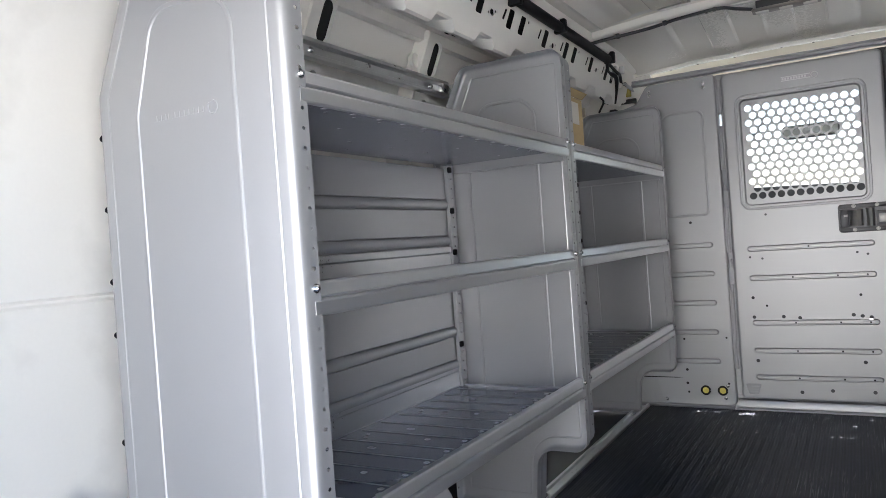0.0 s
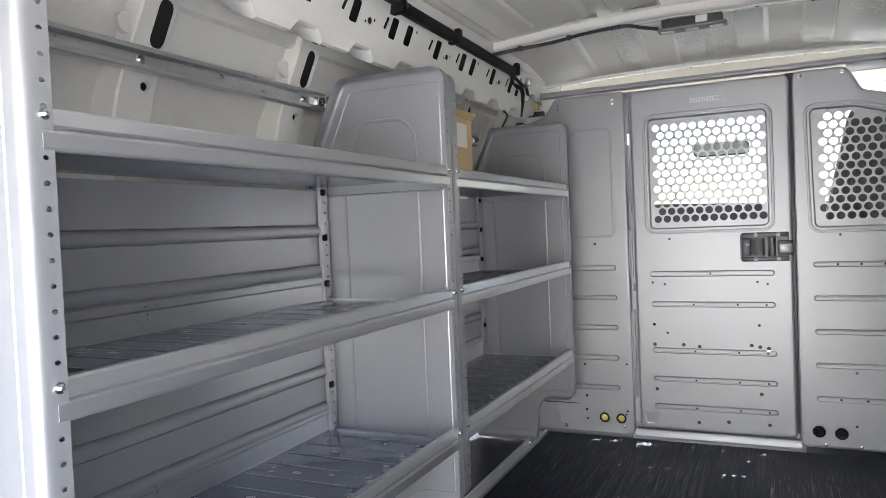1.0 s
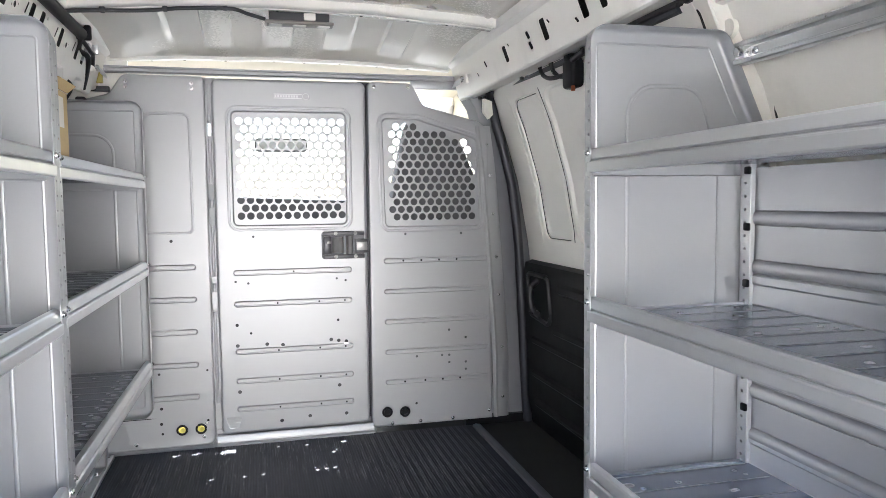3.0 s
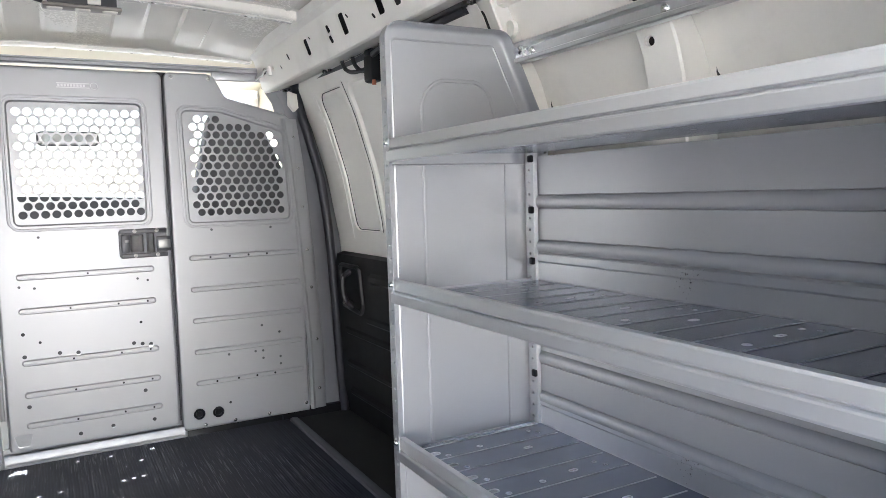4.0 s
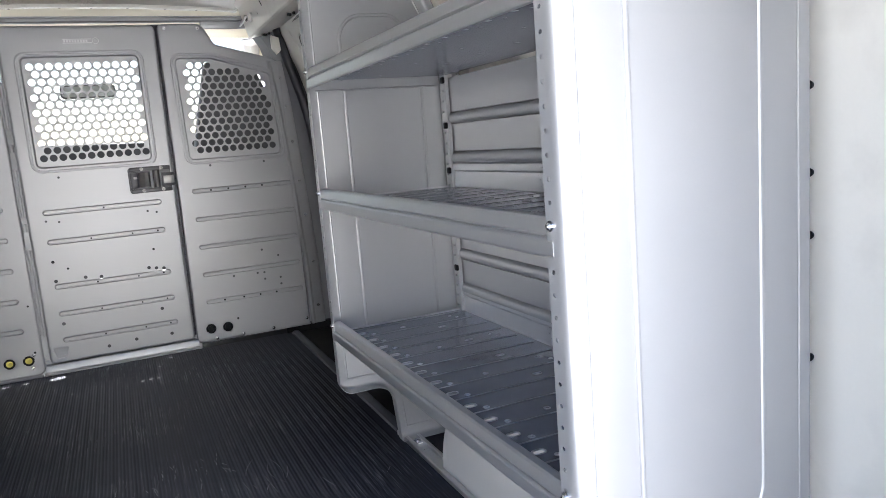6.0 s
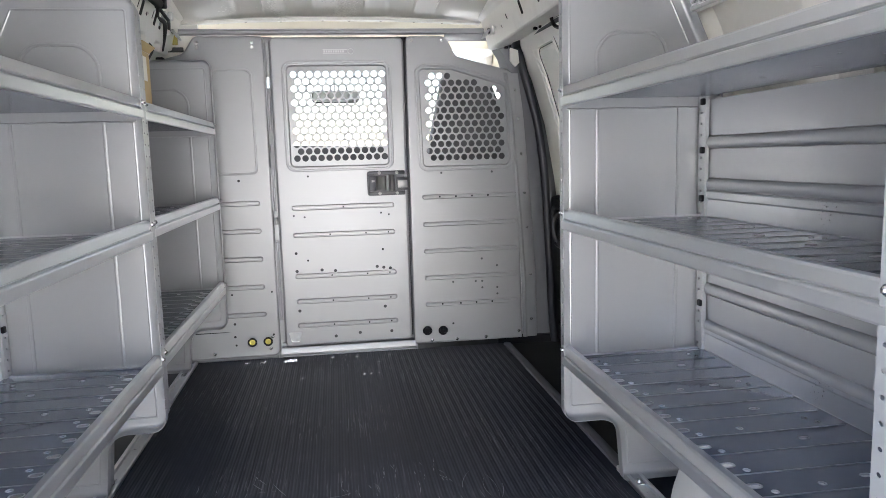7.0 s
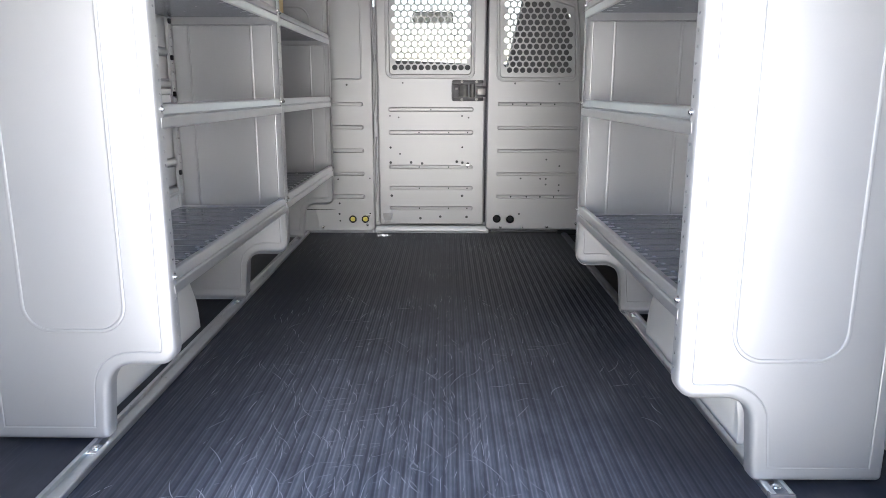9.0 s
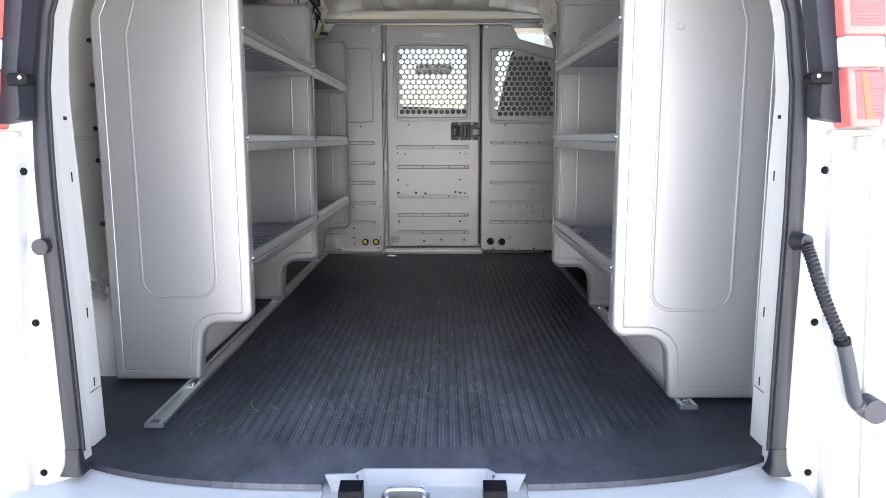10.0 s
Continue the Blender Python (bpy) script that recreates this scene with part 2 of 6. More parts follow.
def box(bm, x0, x1, y0, y1, z0, z1, bevel=0.0, seg=2):
    g = bmesh.ops.create_cube(bm, size=1.0)
    vs = g["verts"]
    for v in vs:
        v.co = Vector(((x0 + x1) / 2 + v.co.x * (x1 - x0), (y0 + y1) / 2 + v.co.y * (y1 - y0), (z0 + z1) / 2 + v.co.z * (z1 - z0)))
    if bevel:
        es = list({e for v in vs for e in v.link_edges})
        bmesh.ops.bevel(bm, geom=es, offset=bevel, segments=seg, affect="EDGES", profile=0.5)
    return bm


def cyl(bm, c, axis, r, h, seg=16, r2=None):
    q = Vector((0, 0, 1)).rotation_difference(Vector(axis).normalized()).to_matrix().to_4x4()
    bmesh.ops.create_cone(bm, cap_ends=True, segments=seg, radius1=r, radius2=r if r2 is None else r2, depth=h, matrix=Matrix.Translation(c) @ q)
    return bm


def tube(bm, pts, r, seg=10, caps=True, ripple=0.0, squash=1.0):
    """A round (or squashed) bar swept along points; ripple makes a corrugated sleeve."""
    pts = [Vector(p) for p in pts]
    rings = []
    up = Vector((0, 0, 1))
    for i, p in enumerate(pts):
        d = (pts[min(i + 1, len(pts) - 1)] - pts[max(i - 1, 0)]).normalized()
        s = d.cross(up)
        if abs(d.z) > 0.75:
            s = d.cross(Vector((0, 1, 0)))
        s.normalize()
        t = s.cross(d)
        rr = r * (1 + (ripple if i % 2 else -ripple))
        rings.append([bm.verts.new(p + (s * math.cos(a) + t * math.sin(a) * squash) * rr) for a in (2 * math.pi * k / seg for k in range(seg))])
    for a, b in zip(rings, rings[1:]):
        for k in range(seg):
            bm.faces.new((a[k], a[(k + 1) % seg], b[(k + 1) % seg], b[k]))
    if caps:
        bm.faces.new(rings[0][::-1])
        bm.faces.new(rings[-1])
    return bm


def curve_points(pts, n=8):
    """Catmull-Rom points through the given ones."""
    p = [Vector(q) for q in pts]
    p = [2 * p[0] - p[1], *p, 2 * p[-1] - p[-2]]
    out = []
    for i in range(1, len(p) - 2):
        for k in range(n):
            t = k / n
            out.append(0.5 * ((2 * p[i]) + (p[i + 1] - p[i - 1]) * t + (2 * p[i - 1] - 5 * p[i] + 4 * p[i + 1] - p[i + 2]) * t * t + (3 * p[i] - p[i - 1] - 3 * p[i + 1] + p[i + 2]) * t ** 3))
    out.append(p[-2])
    return out


def extruded(bm, poly, a, b, to3d, closed=True, caps=True, steps=1):
    """A 2D outline pulled from a to b; to3d(u, v, s) places it."""
    rows = []
    for k in range(steps + 1):
        s = a + (b - a) * k / steps
        rows.append([bm.verts.new(to3d(u, v, s)) for u, v in poly])
    n = len(poly)
    for r0, r1 in zip(rows, rows[1:]):
        for i in range(n if closed else n - 1):
            bm.faces.new((r0[i], r0[(i + 1) % n], r1[(i + 1) % n], r1[i]))
    if closed and caps:
        bm.faces.new(rows[0][::-1])
        bm.faces.new(rows[-1])
    return bm


class Outline(list):
    """A closed outline that remembers its corners, so that it can be inset cleanly."""
    corners, seg = (), 6


def rounded(points, seg=6):
    """Corners (u, v, radius) as a closed, dense outline."""
    out = Outline()
    out.corners, out.seg = list(points), seg
    n = len(points)
    for i in range(n):
        u, v, r = points[i]
        p = Vector((u, v))
        a = Vector(points[i - 1][:2]) - p
        b = Vector(points[(i + 1) % n][:2]) - p
        if r <= 0:
            out.append((u, v))
            continue
        a, b = a.normalized(), b.normalized()
        half = a.angle(b) / 2
        t = r / math.tan(half)
        c = p + (a + b).normalized() * (r / math.sin(half))
        s, e = p + a * t - c, p + b * t - c
        turn = s.angle_signed(e)
        for k in range(seg + 1):
            ang = -turn * k / seg
            out.append((c.x + s.x * math.cos(ang) - s.y * math.sin(ang), c.y + s.x * math.sin(ang) + s.y * math.cos(ang)))
    return out


def area2(poly):
    return sum(a[0] * b[1] - b[0] * a[1] for a, b in zip(poly, poly[1:] + poly[:1])) / 2


def inset(poly, d):
    sign = 1 if area2(poly) > 0 else -1
    if isinstance(poly, Outline):
        pts = poly.corners
        new_corners = []
        n = len(pts)
        for i in range(n):
            p, a, b = Vector(pts[i][:2]), Vector(pts[i - 1][:2]), Vector(pts[(i + 1) % n][:2])
            e1, e2 = (p - a).normalized(), (b - p).normalized()
            n1, n2 = Vector((-e1.y, e1.x)) * sign, Vector((-e2.y, e2.x)) * sign
            m = (n1 + n2) / (1 + n1.dot(n2))
            convex = (e1.x * e2.y - e1.y * e2.x) * sign > 0
            r = pts[i][2]
            if r > 0:
                r = max(0.0006, r - d if convex else r + d)
            new_corners.append((p.x + m.x * d, p.y + m.y * d, r))
        return rounded(new_corners, poly.seg)
    out = []
    n = len(poly)
    for i in range(n):
        p, a, b = Vector(poly[i]), Vector(poly[i - 1]), Vector(poly[(i + 1) % n])
        e1, e2 = (p - a), (b - p)
        if e1.length < 1e-7 or e2.length < 1e-7:
            e1 = e2 = b - a
        e1, e2 = e1.normalized(), e2.normalized()
        n1, n2 = Vector((-e1.y, e1.x)) * sign, Vector((-e2.y, e2.x)) * sign
        m = n1 + n2
        m = m / max(0.35, (1 + n1.dot(n2)))
        out.append((p.x + m.x * d, p.y + m.y * d))
    return out


def ring(u, v, r, seg=10, stretch=1.0):
    return [(u + r * math.cos(2 * math.pi * k / seg), v + r * stretch * math.sin(2 * math.pi * k / seg)) for k in range(seg)]


def fill(bm, loops, to3d, h=0.0):
    """A flat face inside the first loop, with the other loops as holes."""
    b2 = bmesh.new()
    for lp in loops:
        vs = [b2.verts.new((u, v, 0)) for u, v in lp]
        for i in range(len(vs)):
            b2.edges.new((vs[i - 1], vs[i]))
    bmesh.ops.triangle_fill(b2, use_beauty=True, use_dissolve=False, edges=b2.edges[:], normal=(0, 0, 1))
    b2.verts.index_update()
    vv = [bm.verts.new(to3d(v.co.x, v.co.y, h)) for v in b2.verts]
    for f in b2.faces:
        bm.faces.new([vv[v.index] for v in f.verts])
    b2.free()


def formed(bm, outline, rings, to3d, holes=()):
    """Pressed sheet: rings of (inset, height) from the rim inwards, the last one filled flat around the holes."""
    rings = [*rings, (rings[-1][0] + 0.0016, rings[-1][1])]
    loops = [[bm.verts.new(to3d(u, v, h)) for u, v in (inset(outline, d) if d else outline)] for d, h in rings]
    n = len(outline)
    for a, b in zip(loops, loops[1:]):
        for i in range(n):
            bm.faces.new((a[i], a[(i + 1) % n], b[(i + 1) % n], b[i]))
    d, h = rings[-1]
    fill(bm, [inset(outline, d) if d else outline, *holes], to3d, h)
    return bm


def bead(bm, pts, width, height, to3d, closed=False, both=0.0):
    """A low raised line pressed along 2D points; both: sheet thickness where it shows on the two sides."""
    if both:
        bead(bm, pts, width, -height, lambda u, v, h: to3d(u, v, h - both), closed)
    n = len(pts)
    prof = [(-1, -0.15), (-0.62, 0.75), (0, 1), (0.62, 0.75), (1, -0.15)]
    rows = []
    for i in range(n):
        a = Vector(pts[i - 1] if closed or i else pts[0])
        b = Vector(pts[(i + 1) % n] if closed or i < n - 1 else pts[-1])
        d = (b - a).normalized()
        s = Vector((-d.y, d.x))
        rows.append([bm.verts.new(to3d(pts[i][0] + s.x * k * width / 2, pts[i][1] + s.y * k * width / 2, h * height)) for k, h in prof])
    for i in range(n if closed else n - 1):
        r0, r1 = rows[i], rows[(i + 1) % n]
        for k in range(4):
            bm.faces.new((r0[k], r0[k + 1], r1[k + 1], r1[k]))


def pill(bm, u0, u1, v, w, h, to3d):
    r = w / 2 - 1e-4
    k = w / 0.02
    formed(bm, rounded([(u0, v - w / 2, r), (u1, v - w / 2, r), (u1, v + w / 2, r), (u0, v + w / 2, r)], 5), [(0, -0.0005), (0.0018 * k, h * 0.7), (0.0036 * k, h), (0.0052 * k, h), (0.0062 * k, h * 0.85)], to3d)


def perforated_strip(bm, a, b, half, pitch, first, r, to3d, tall=1.3):
    """A strip from a to b with a row of holes."""
    holes = []
    s = first
    while s < b - r * 2:
        if s > a + r * 2:
            holes.append([(u, v) for u, v in ring(s, 0, r, 8)])
        s += pitch
    holes = [[(s0 + (u - s0) * 1.0, v * tall) for u, v in hl for s0 in (sum(q[0] for q in hl) / 8,)] for hl in holes]
    fill(bm, [[(a, -half), (b, -half), (b, half), (a, half)], *holes], to3d, 0)


def dome_bolt(bm, c, axis, r=0.006):
    ax = Vector(axis).normalized()
    c = Vector(c)
    cyl(bm, c + ax * 0.0008, ax, r * 1.45, 0.0016, 14)
    cyl(bm, c + ax * 0.003, ax, r, 0.003, 12)
    cyl(bm, c + ax * 0.0055, ax, r, 0.002, 12, r * 0.55)
    return bm


# the rear frame: its middle, and how far it stands ahead of the bumper line
CX, RY = 0.030, 0.035


# ---- the cargo floor ----
# ground outside, far around the van
bm = bmesh.new()
bmesh.ops.create_grid(bm, x_segments=40, y_segments=40, size=400)
for v in bm.verts:
    v.co.z = -0.68
structure("ground", bm, ASPHALT, "worn grey concrete of a parking lot around the van")

# plain unseen wall added behind the van to bounce sunlight into it
bm = bmesh.new()
box(bm, -30, 30, -15.4, -14, -0.7, 5.2)
structure("bounce_wall", bm, BOUNCE, "unseen pale wall added behind the van to bounce light inside")
# steel floor pan under the mat
bm = bmesh.new()
box(bm, -1.0, 1.0, 0.25, 3.12, -0.08, -0.014)
structure("floor", bm, HOLE, "dark painted steel floor pan of the cargo bay")


def rear_edge(x):
    """The rear edge of the rubber mat bows towards the doors, with a step round the latch."""
    y = 0.062 + 0.13 * (abs(x - 0.01) / 0.75) ** 3.5
    if abs(x - CX) < 0.205:
        y = 0.100 if abs(x - CX) > 0.137 else 0.126
    return y + RY


# ribbed field: a real corrugated section pulled along the van, its rear end bowed
bm = bmesh.new()
PITCH = 0.0262
cols = []
x = -0.625
while x < 0.655:
    for dx, h in ((0.0, 0.0), (0.003, 0.0009), (0.0135, 0.0009), (0.0165, 0.0)):
        cols.append((x + dx, h))
    x += PITCH
ys = [0.0, 0.02, 0.05, 0.3, 1.0, 2.0, 1e9]
rows = []
for j in range(len(ys)):
    row = []
    for x, h in cols:
        start = 0.272 + 0.165 * (abs(x) / 0.66) ** 2.2
        y = min(2.985, start + ys[j])
        k = min(1.0, j / 2) * float(np.interp(y, [0.3, 0.5, 1.3], [1.9, 1.2, 0.55]))
        row.append(bm.verts.new((x, y, 0.0008 + h * k)))
    rows.append(row)
for a, b in zip(rows, rows[1:]):
    for i in range(len(cols) - 1):
        bm.faces.new((a[i], a[i + 1], b[i + 1], b[i]))
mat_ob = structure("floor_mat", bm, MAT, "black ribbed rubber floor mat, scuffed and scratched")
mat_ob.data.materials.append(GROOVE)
# faces between the ribs take the darker groove rubber
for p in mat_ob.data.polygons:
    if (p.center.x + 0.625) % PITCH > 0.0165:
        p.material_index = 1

# scratches worn into the ribs, in loose clusters along the load path
bm = bmesh.new()
rnd = random.Random(11)
for c in range(190):
    cx, cy = rnd.gauss(-0.08, 0.24), 0.36 + rnd.random() ** 1.7 * 1.4
    base = rnd.choice((88, 92, 80, 100, 120, 62, 15))
    for k in range(rnd.choice((1, 1, 2, 3, 4, 7))):
        ang = radians(base + rnd.gauss(0, 5))
        L = rnd.uniform(0.015, 0.085) * (1.9 if rnd.random() < 0.2 else 1)
        w = rnd.uniform(0.0003, 0.0009)
        x, y = cx + rnd.gauss(0, 0.035), cy + rnd.gauss(0, 0.05)
        bend = rnd.gauss(0, 9)
        prev = None
        for j in range(7):
            t = j / 6
            ww = w * math.sin(math.pi * (0.08 + 0.84 * t))
            a = ang + bend * (t - 0.5) * L
            x += math.cos(a) * L / 6
            y += math.sin(a) * L / 6
            nx, ny = -math.sin(a) * ww, math.cos(a) * ww
            if abs(x) > 0.6 or y < 0.33:
                break
            cur = (bm.verts.new((x + nx, y + ny, 0.0021)), bm.verts.new((x - nx, y - ny, 0.0021)))
            if prev and rnd.random() < 0.8:
                bm.faces.new((prev[0], prev[1], cur[1], cur[0]))
            prev = cur
loose = [v for v in bm.verts if not v.link_faces]
bmesh.ops.delete(bm, geom=loose, context="VERTS")
tagged(part("scratches", bm, SCRATCH), "fine pale scratches worn into the black floor mat", "scratch", "", "stuff")

# smooth sheet of the mat beneath and round the ribbed field
bm = bmesh.new()
xs = [-0.985 + 1.97 * i / 120 for i in range(121)]
xs = sorted(xs + [CX + d for e in (0.137, 0.205) for d in (-e - 1e-4, -e + 1e-4, e - 1e-4, e + 1e-4)])
edge_top = [(x, max(rear_edge(x), 0.19 + RY if abs(x) > 0.745 else 0)) for x in xs]
outline = edge_top + [(0.985, 1.62), (0.70, 1.68), (0.69, 2.985), (-0.985, 2.985)]
fill(bm, [outline], lambda u, v, h: Vector((u, v, h)), 0.0)
n = len(edge_top)
for i in range(n - 1):
    a, b = edge_top[i], edge_top[i + 1]
    bm.faces.new([bm.verts.new((a[0], a[1], 0)), bm.verts.new((b[0], b[1], 0)), bm.verts.new((b[0], b[1] - 0.004, -0.011)), bm.verts.new((a[0], a[1] - 0.004, -0.011))])
structure("mat_border", bm, MATEDGE, "smooth black rubber border of the floor mat")

# step well beside the closed side door, with the rolled edge of the mat
bm = bmesh.new()
box(bm, 0.69, 0.99, 1.66, 3.1, -0.19, -0.16)
box(bm, 0.985, 1.0, 1.66, 3.1, -0.19, 0.02)
box(bm, 0.66, 1.0, 3.02, 3.05, -0.19, 0.02)
box(bm, 0.66, 0.69, 1.66, 3.05, -0.19, -0.013)
box(bm, 0.69, 1.0, 1.63, 1.66, -0.19, -0.002)
structure("step_well", bm, BLACK, "black plastic step well inside the side door")
bm = bmesh.new()
extruded(bm, [(0.668, -0.005), (0.672, 0.007), (0.682, 0.011), (0.70, 0.008), (0.712, -0.01), (0.715, -0.16), (0.69, -0.16)], 1.66, 2.965, lambda u, v, s: Vector((u, s, v)))
structure("step_trim", bm, BLOOM, "dull black rubber trim strip along the side step")

# ---- side walls: inner skin with a crease, leaning in towards the roof ----
SIDE = [(0.985, -0.02), (0.988, 0.3), (0.9855, 0.60), (0.985, 0.676), (0.991, 0.681), (0.991, 0.685), (0.9835, 0.690), (0.975, 0.8), (0.95, 0.98), (0.915, 1.12), (0.87, 1.24), (0.83, 1.33), (0.79, 1.40)]
SKIN = SIDE + [(u + 0.035, v + 0.03) for u, v in SIDE[::-1]]
bm = bmesh.new()
extruded(bm, SKIN, 0.16, 3.12, lambda u, v, s: Vector((-u, s, v)))
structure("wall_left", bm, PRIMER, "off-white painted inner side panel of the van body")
bm = bmesh.new()
PLAIN = [(0.985, -0.02), (0.988, 0.3), (0.987, 0.5), (0.985, 0.62), (0.98, 0.74), (0.969, 0.86), (0.95, 0.98), (0.915, 1.12), (0.87, 1.24), (0.83, 1.33), (0.79, 1.40)]
extruded(bm, PLAIN + [(u + 0.035, v + 0.03) for u, v in PLAIN[::-1]], 0.16, 1.66, lambda u, v, s: Vector((u, s, v)))
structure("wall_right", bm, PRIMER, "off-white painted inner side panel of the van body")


def smooth(a, b, x):
    t = max(0, min(1, (x - a) / (b - a)))
    return t * t * (3 - 2 * t)


def side_pillar(y0, y1, sgn):
    """Hat-shaped body rib on the side wall, leaning in; a long slot in its flank and a round hole below."""
    bm = bmesh.new()
    zs0, zs1 = 0.70, 1.318
    zz = [zs0 + (zs1 - zs0) * k / 12 for k in range(13)]

    def lean(v):
        return 0.036 * smooth(1.05, 1.30, v)

    def crest(v):
        t = max(0.0, (v - 0.95) / (zs1 - 0.95))
        return float(np.interp(v, [0.7, 0.95], [0.915, 0.875])) - 0.078 * t * t

    def place(u, v, h):
        return Vector((sgn * (crest(v) - h), u + lean(v), v))

    hole = ring(y1 - 0.034, 1.128, 0.012, 12, 0.8)
    slot = rounded([(y1 - 0.056, 1.200, 0.018), (y1 - 0.012, 1.200, 0.018), (y1 - 0.012, 1.292, 0.018), (y1 - 0.056, 1.292, 0.018)], 4)
    outline = [(y0, z) for z in zz[::-1]] + [(y1, z) for z in zz]
    formed(bm, rounded([(u, v, 0.0) for u, v in outline], 2), [(0, -0.07), (0.006, -0.004), (0.010, 0)], place, [slot, hole])
    for lp in (slot, hole):
        vs = [(bm.verts.new(place(u, v, 0)), bm.verts.new(place(u, v, -0.012))) for u, v in lp]
        for i in range(len(vs)):
            bm.faces.new((vs[i - 1][0], vs[i][0], vs[i][1], vs[i - 1][1]))
    cyl(bm, place(y0 - 0.004, 1.235, -0.02), (sgn, 0, 0), 0.02, 0.012, 16)
    ob = structure("side_rib", bm, PRIMER, "off-white pressed steel body rib with a long slot")
    # black lining put behind the cut-outs for their shade, and a ragged bead of seam sealer along the rib
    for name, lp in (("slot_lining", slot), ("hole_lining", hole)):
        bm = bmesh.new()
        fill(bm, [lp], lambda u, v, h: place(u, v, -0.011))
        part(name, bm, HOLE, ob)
    bm = bmesh.new()
    rnd = random.Random(int(y0 * 100))
    tube(bm, [place(y0 - 0.016 + rnd.uniform(-0.003, 0.003), 0.98 + k * 0.014, -0.064) for k in range(11)], 0.0035, 6)
    part("sealer", bm, DASH, ob)
    return ob


for sgn in (-1, 1):
    for y0, y1 in ((1.15, 1.25), (1.62, 1.72), *(((2.18, 2.28), (2.64, 2.74)) if sgn < 0 else ())):
        side_pillar(y0, y1, sgn)
    # long stringer above the ribs
    bm = bmesh.new()
    extruded(bm, [(0.838, 1.285), (0.822, 1.289), (0.815, 1.318), (0.80, 1.324), (0.795, 1.37), (0.84, 1.37)], 0.16, 3.05 if sgn < 0 else 1.70, lambda u, v, s: Vector((sgn * u, s, v)))
    structure("stringer", bm, PRIMER, "off-white pressed steel stringer along the top of the side wall")

# ---- roof side rails: boxed beams with a row of slots ----
RAIL = [(0.637, 1.272), (0.607, 1.382)]


def roof_rail(sgn):
    bm = bmesh.new()
    (ua, va), (ub, vb) = RAIL
    L = math.hypot(ub - ua, vb - va)

    def face(u, v, h):
        t = v / L
        return Vector((sgn * (ua + (ub - ua) * t - h), u, va + (vb - va) * t))

    holes = []

    def slot(c, w, lo, hi, r=0.006):
        holes.append(rounded([(c, lo, r), (c + w, lo, r), (c + w + 0.012, hi, r), (c + 0.012, hi, r)], 3))

    y = 0.30
    while y < (2.85 if sgn < 0 else 1.4):
        slot(y, 0.034, 0.036, 0.088)
        slot(y - 0.034, 0.013, 0.052, 0.082, 0.003)
        holes.append(ring(y + 0.088, 0.055, 0.010, 12, 0.8))
        holes.append(ring(y + 0.07, 0.05, 0.004, 8))
        holes.append(ring(y + 0.108, 0.06, 0.004, 8))
        slot(y + 0.15, 0.013, 0.052, 0.082, 0.003)
        slot(y + 0.178, 0.034, 0.036, 0.088)
        slot(y + 0.256, 0.034, 0.036, 0.088)
        holes.append(ring(y + 0.32, 0.08, 0.005, 8))
        y += 0.43
    if sgn > 0:
        for c, w, lo, hi, r in ((1.76, 0.03, 0.03, 0.075, 0.006), (1.85, 0.034, 0.03, 0.088, 0.006), (1.905, 0.014, 0.030, 0.044, 0.002), (2.062, 0.012, 0.066, 0.078, 0.002), (2.085, 0.034, 0.03, 0.088, 0.006), (2.20, 0.022, 0.028, 0.05, 0.004), (2.205, 0.022, 0.058, 0.08, 0.004), (2.396, 0.03, 0.03, 0.08, 0.006), (2.40 - 0.03, 0.01, 0.07, 0.08, 0.002), (2.60, 0.016, 0.05, 0.072, 0.003), (2.70, 0.012, 0.035, 0.05, 0.003)):
            slot(c, w, lo, hi, r)
        holes.append(ring(1.63, 0.055, 0.010, 12, 0.8))
        holes.append(ring(2.80, 0.055, 0.008, 10, 0.8))
    holes = [h for h in holes if max(p[0] for p in h) < 2.97]
    fill(bm, [[(0.16, 0), (3.0, 0), (3.0, L), (0.16, L)], *holes], face)
    # lower edge stepped into pads, the underside, and the closed back of the box
    marks = [0.16]
    y = 0.20
    while y < 2.9:
        marks += [y, y + 0.022, y + 0.125, y + 0.147]
        y += 0.215
    marks.append(3.0)
    rows = []
    for j, yy in enumerate(marks):
        pad = 0.024 if j % 4 in (2, 3) and j < len(marks) - 1 and (sgn < 0 or yy < 1.5) else 0.0
        under = [(0.637, 1.272), (0.6395 + pad * 0.27, 1.268 - pad), (0.647 + pad * 0.3, 1.265 - pad), (0.70, 1.278 - pad * 0.7), (0.715, 1.284 - pad * 0.1), (0.765, 1.30), (0.81, 1.333)]
        rows.append([bm.verts.new((sgn * u, yy, v)) for u, v in under])
    for a, b in zip(rows, rows[1:]):
        for i in range(len(rows[0]) - 1):
            bm.faces.new((a[i], a[i + 1], b[i + 1], b[i]))
    extruded(bm, [(0.607, 1.382), (0.59, 1.395), (0.585, 1.42)], 0.16, 3.0, lambda u, v, s: Vector((sgn * u, s, v)), closed=False)
    ob = structure("roof_rail", bm, PRIMER, "off-white boxed roof side rail with a row of punched slots", 0.0015)
    # black core put inside the rail so that its slots come out dark
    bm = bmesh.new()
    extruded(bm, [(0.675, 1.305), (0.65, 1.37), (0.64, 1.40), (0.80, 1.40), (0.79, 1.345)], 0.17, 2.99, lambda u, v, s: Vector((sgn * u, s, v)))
    part("slot_shade_core", bm, HOLE, ob)
    # black boxes for small slits in the underside pads
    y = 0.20
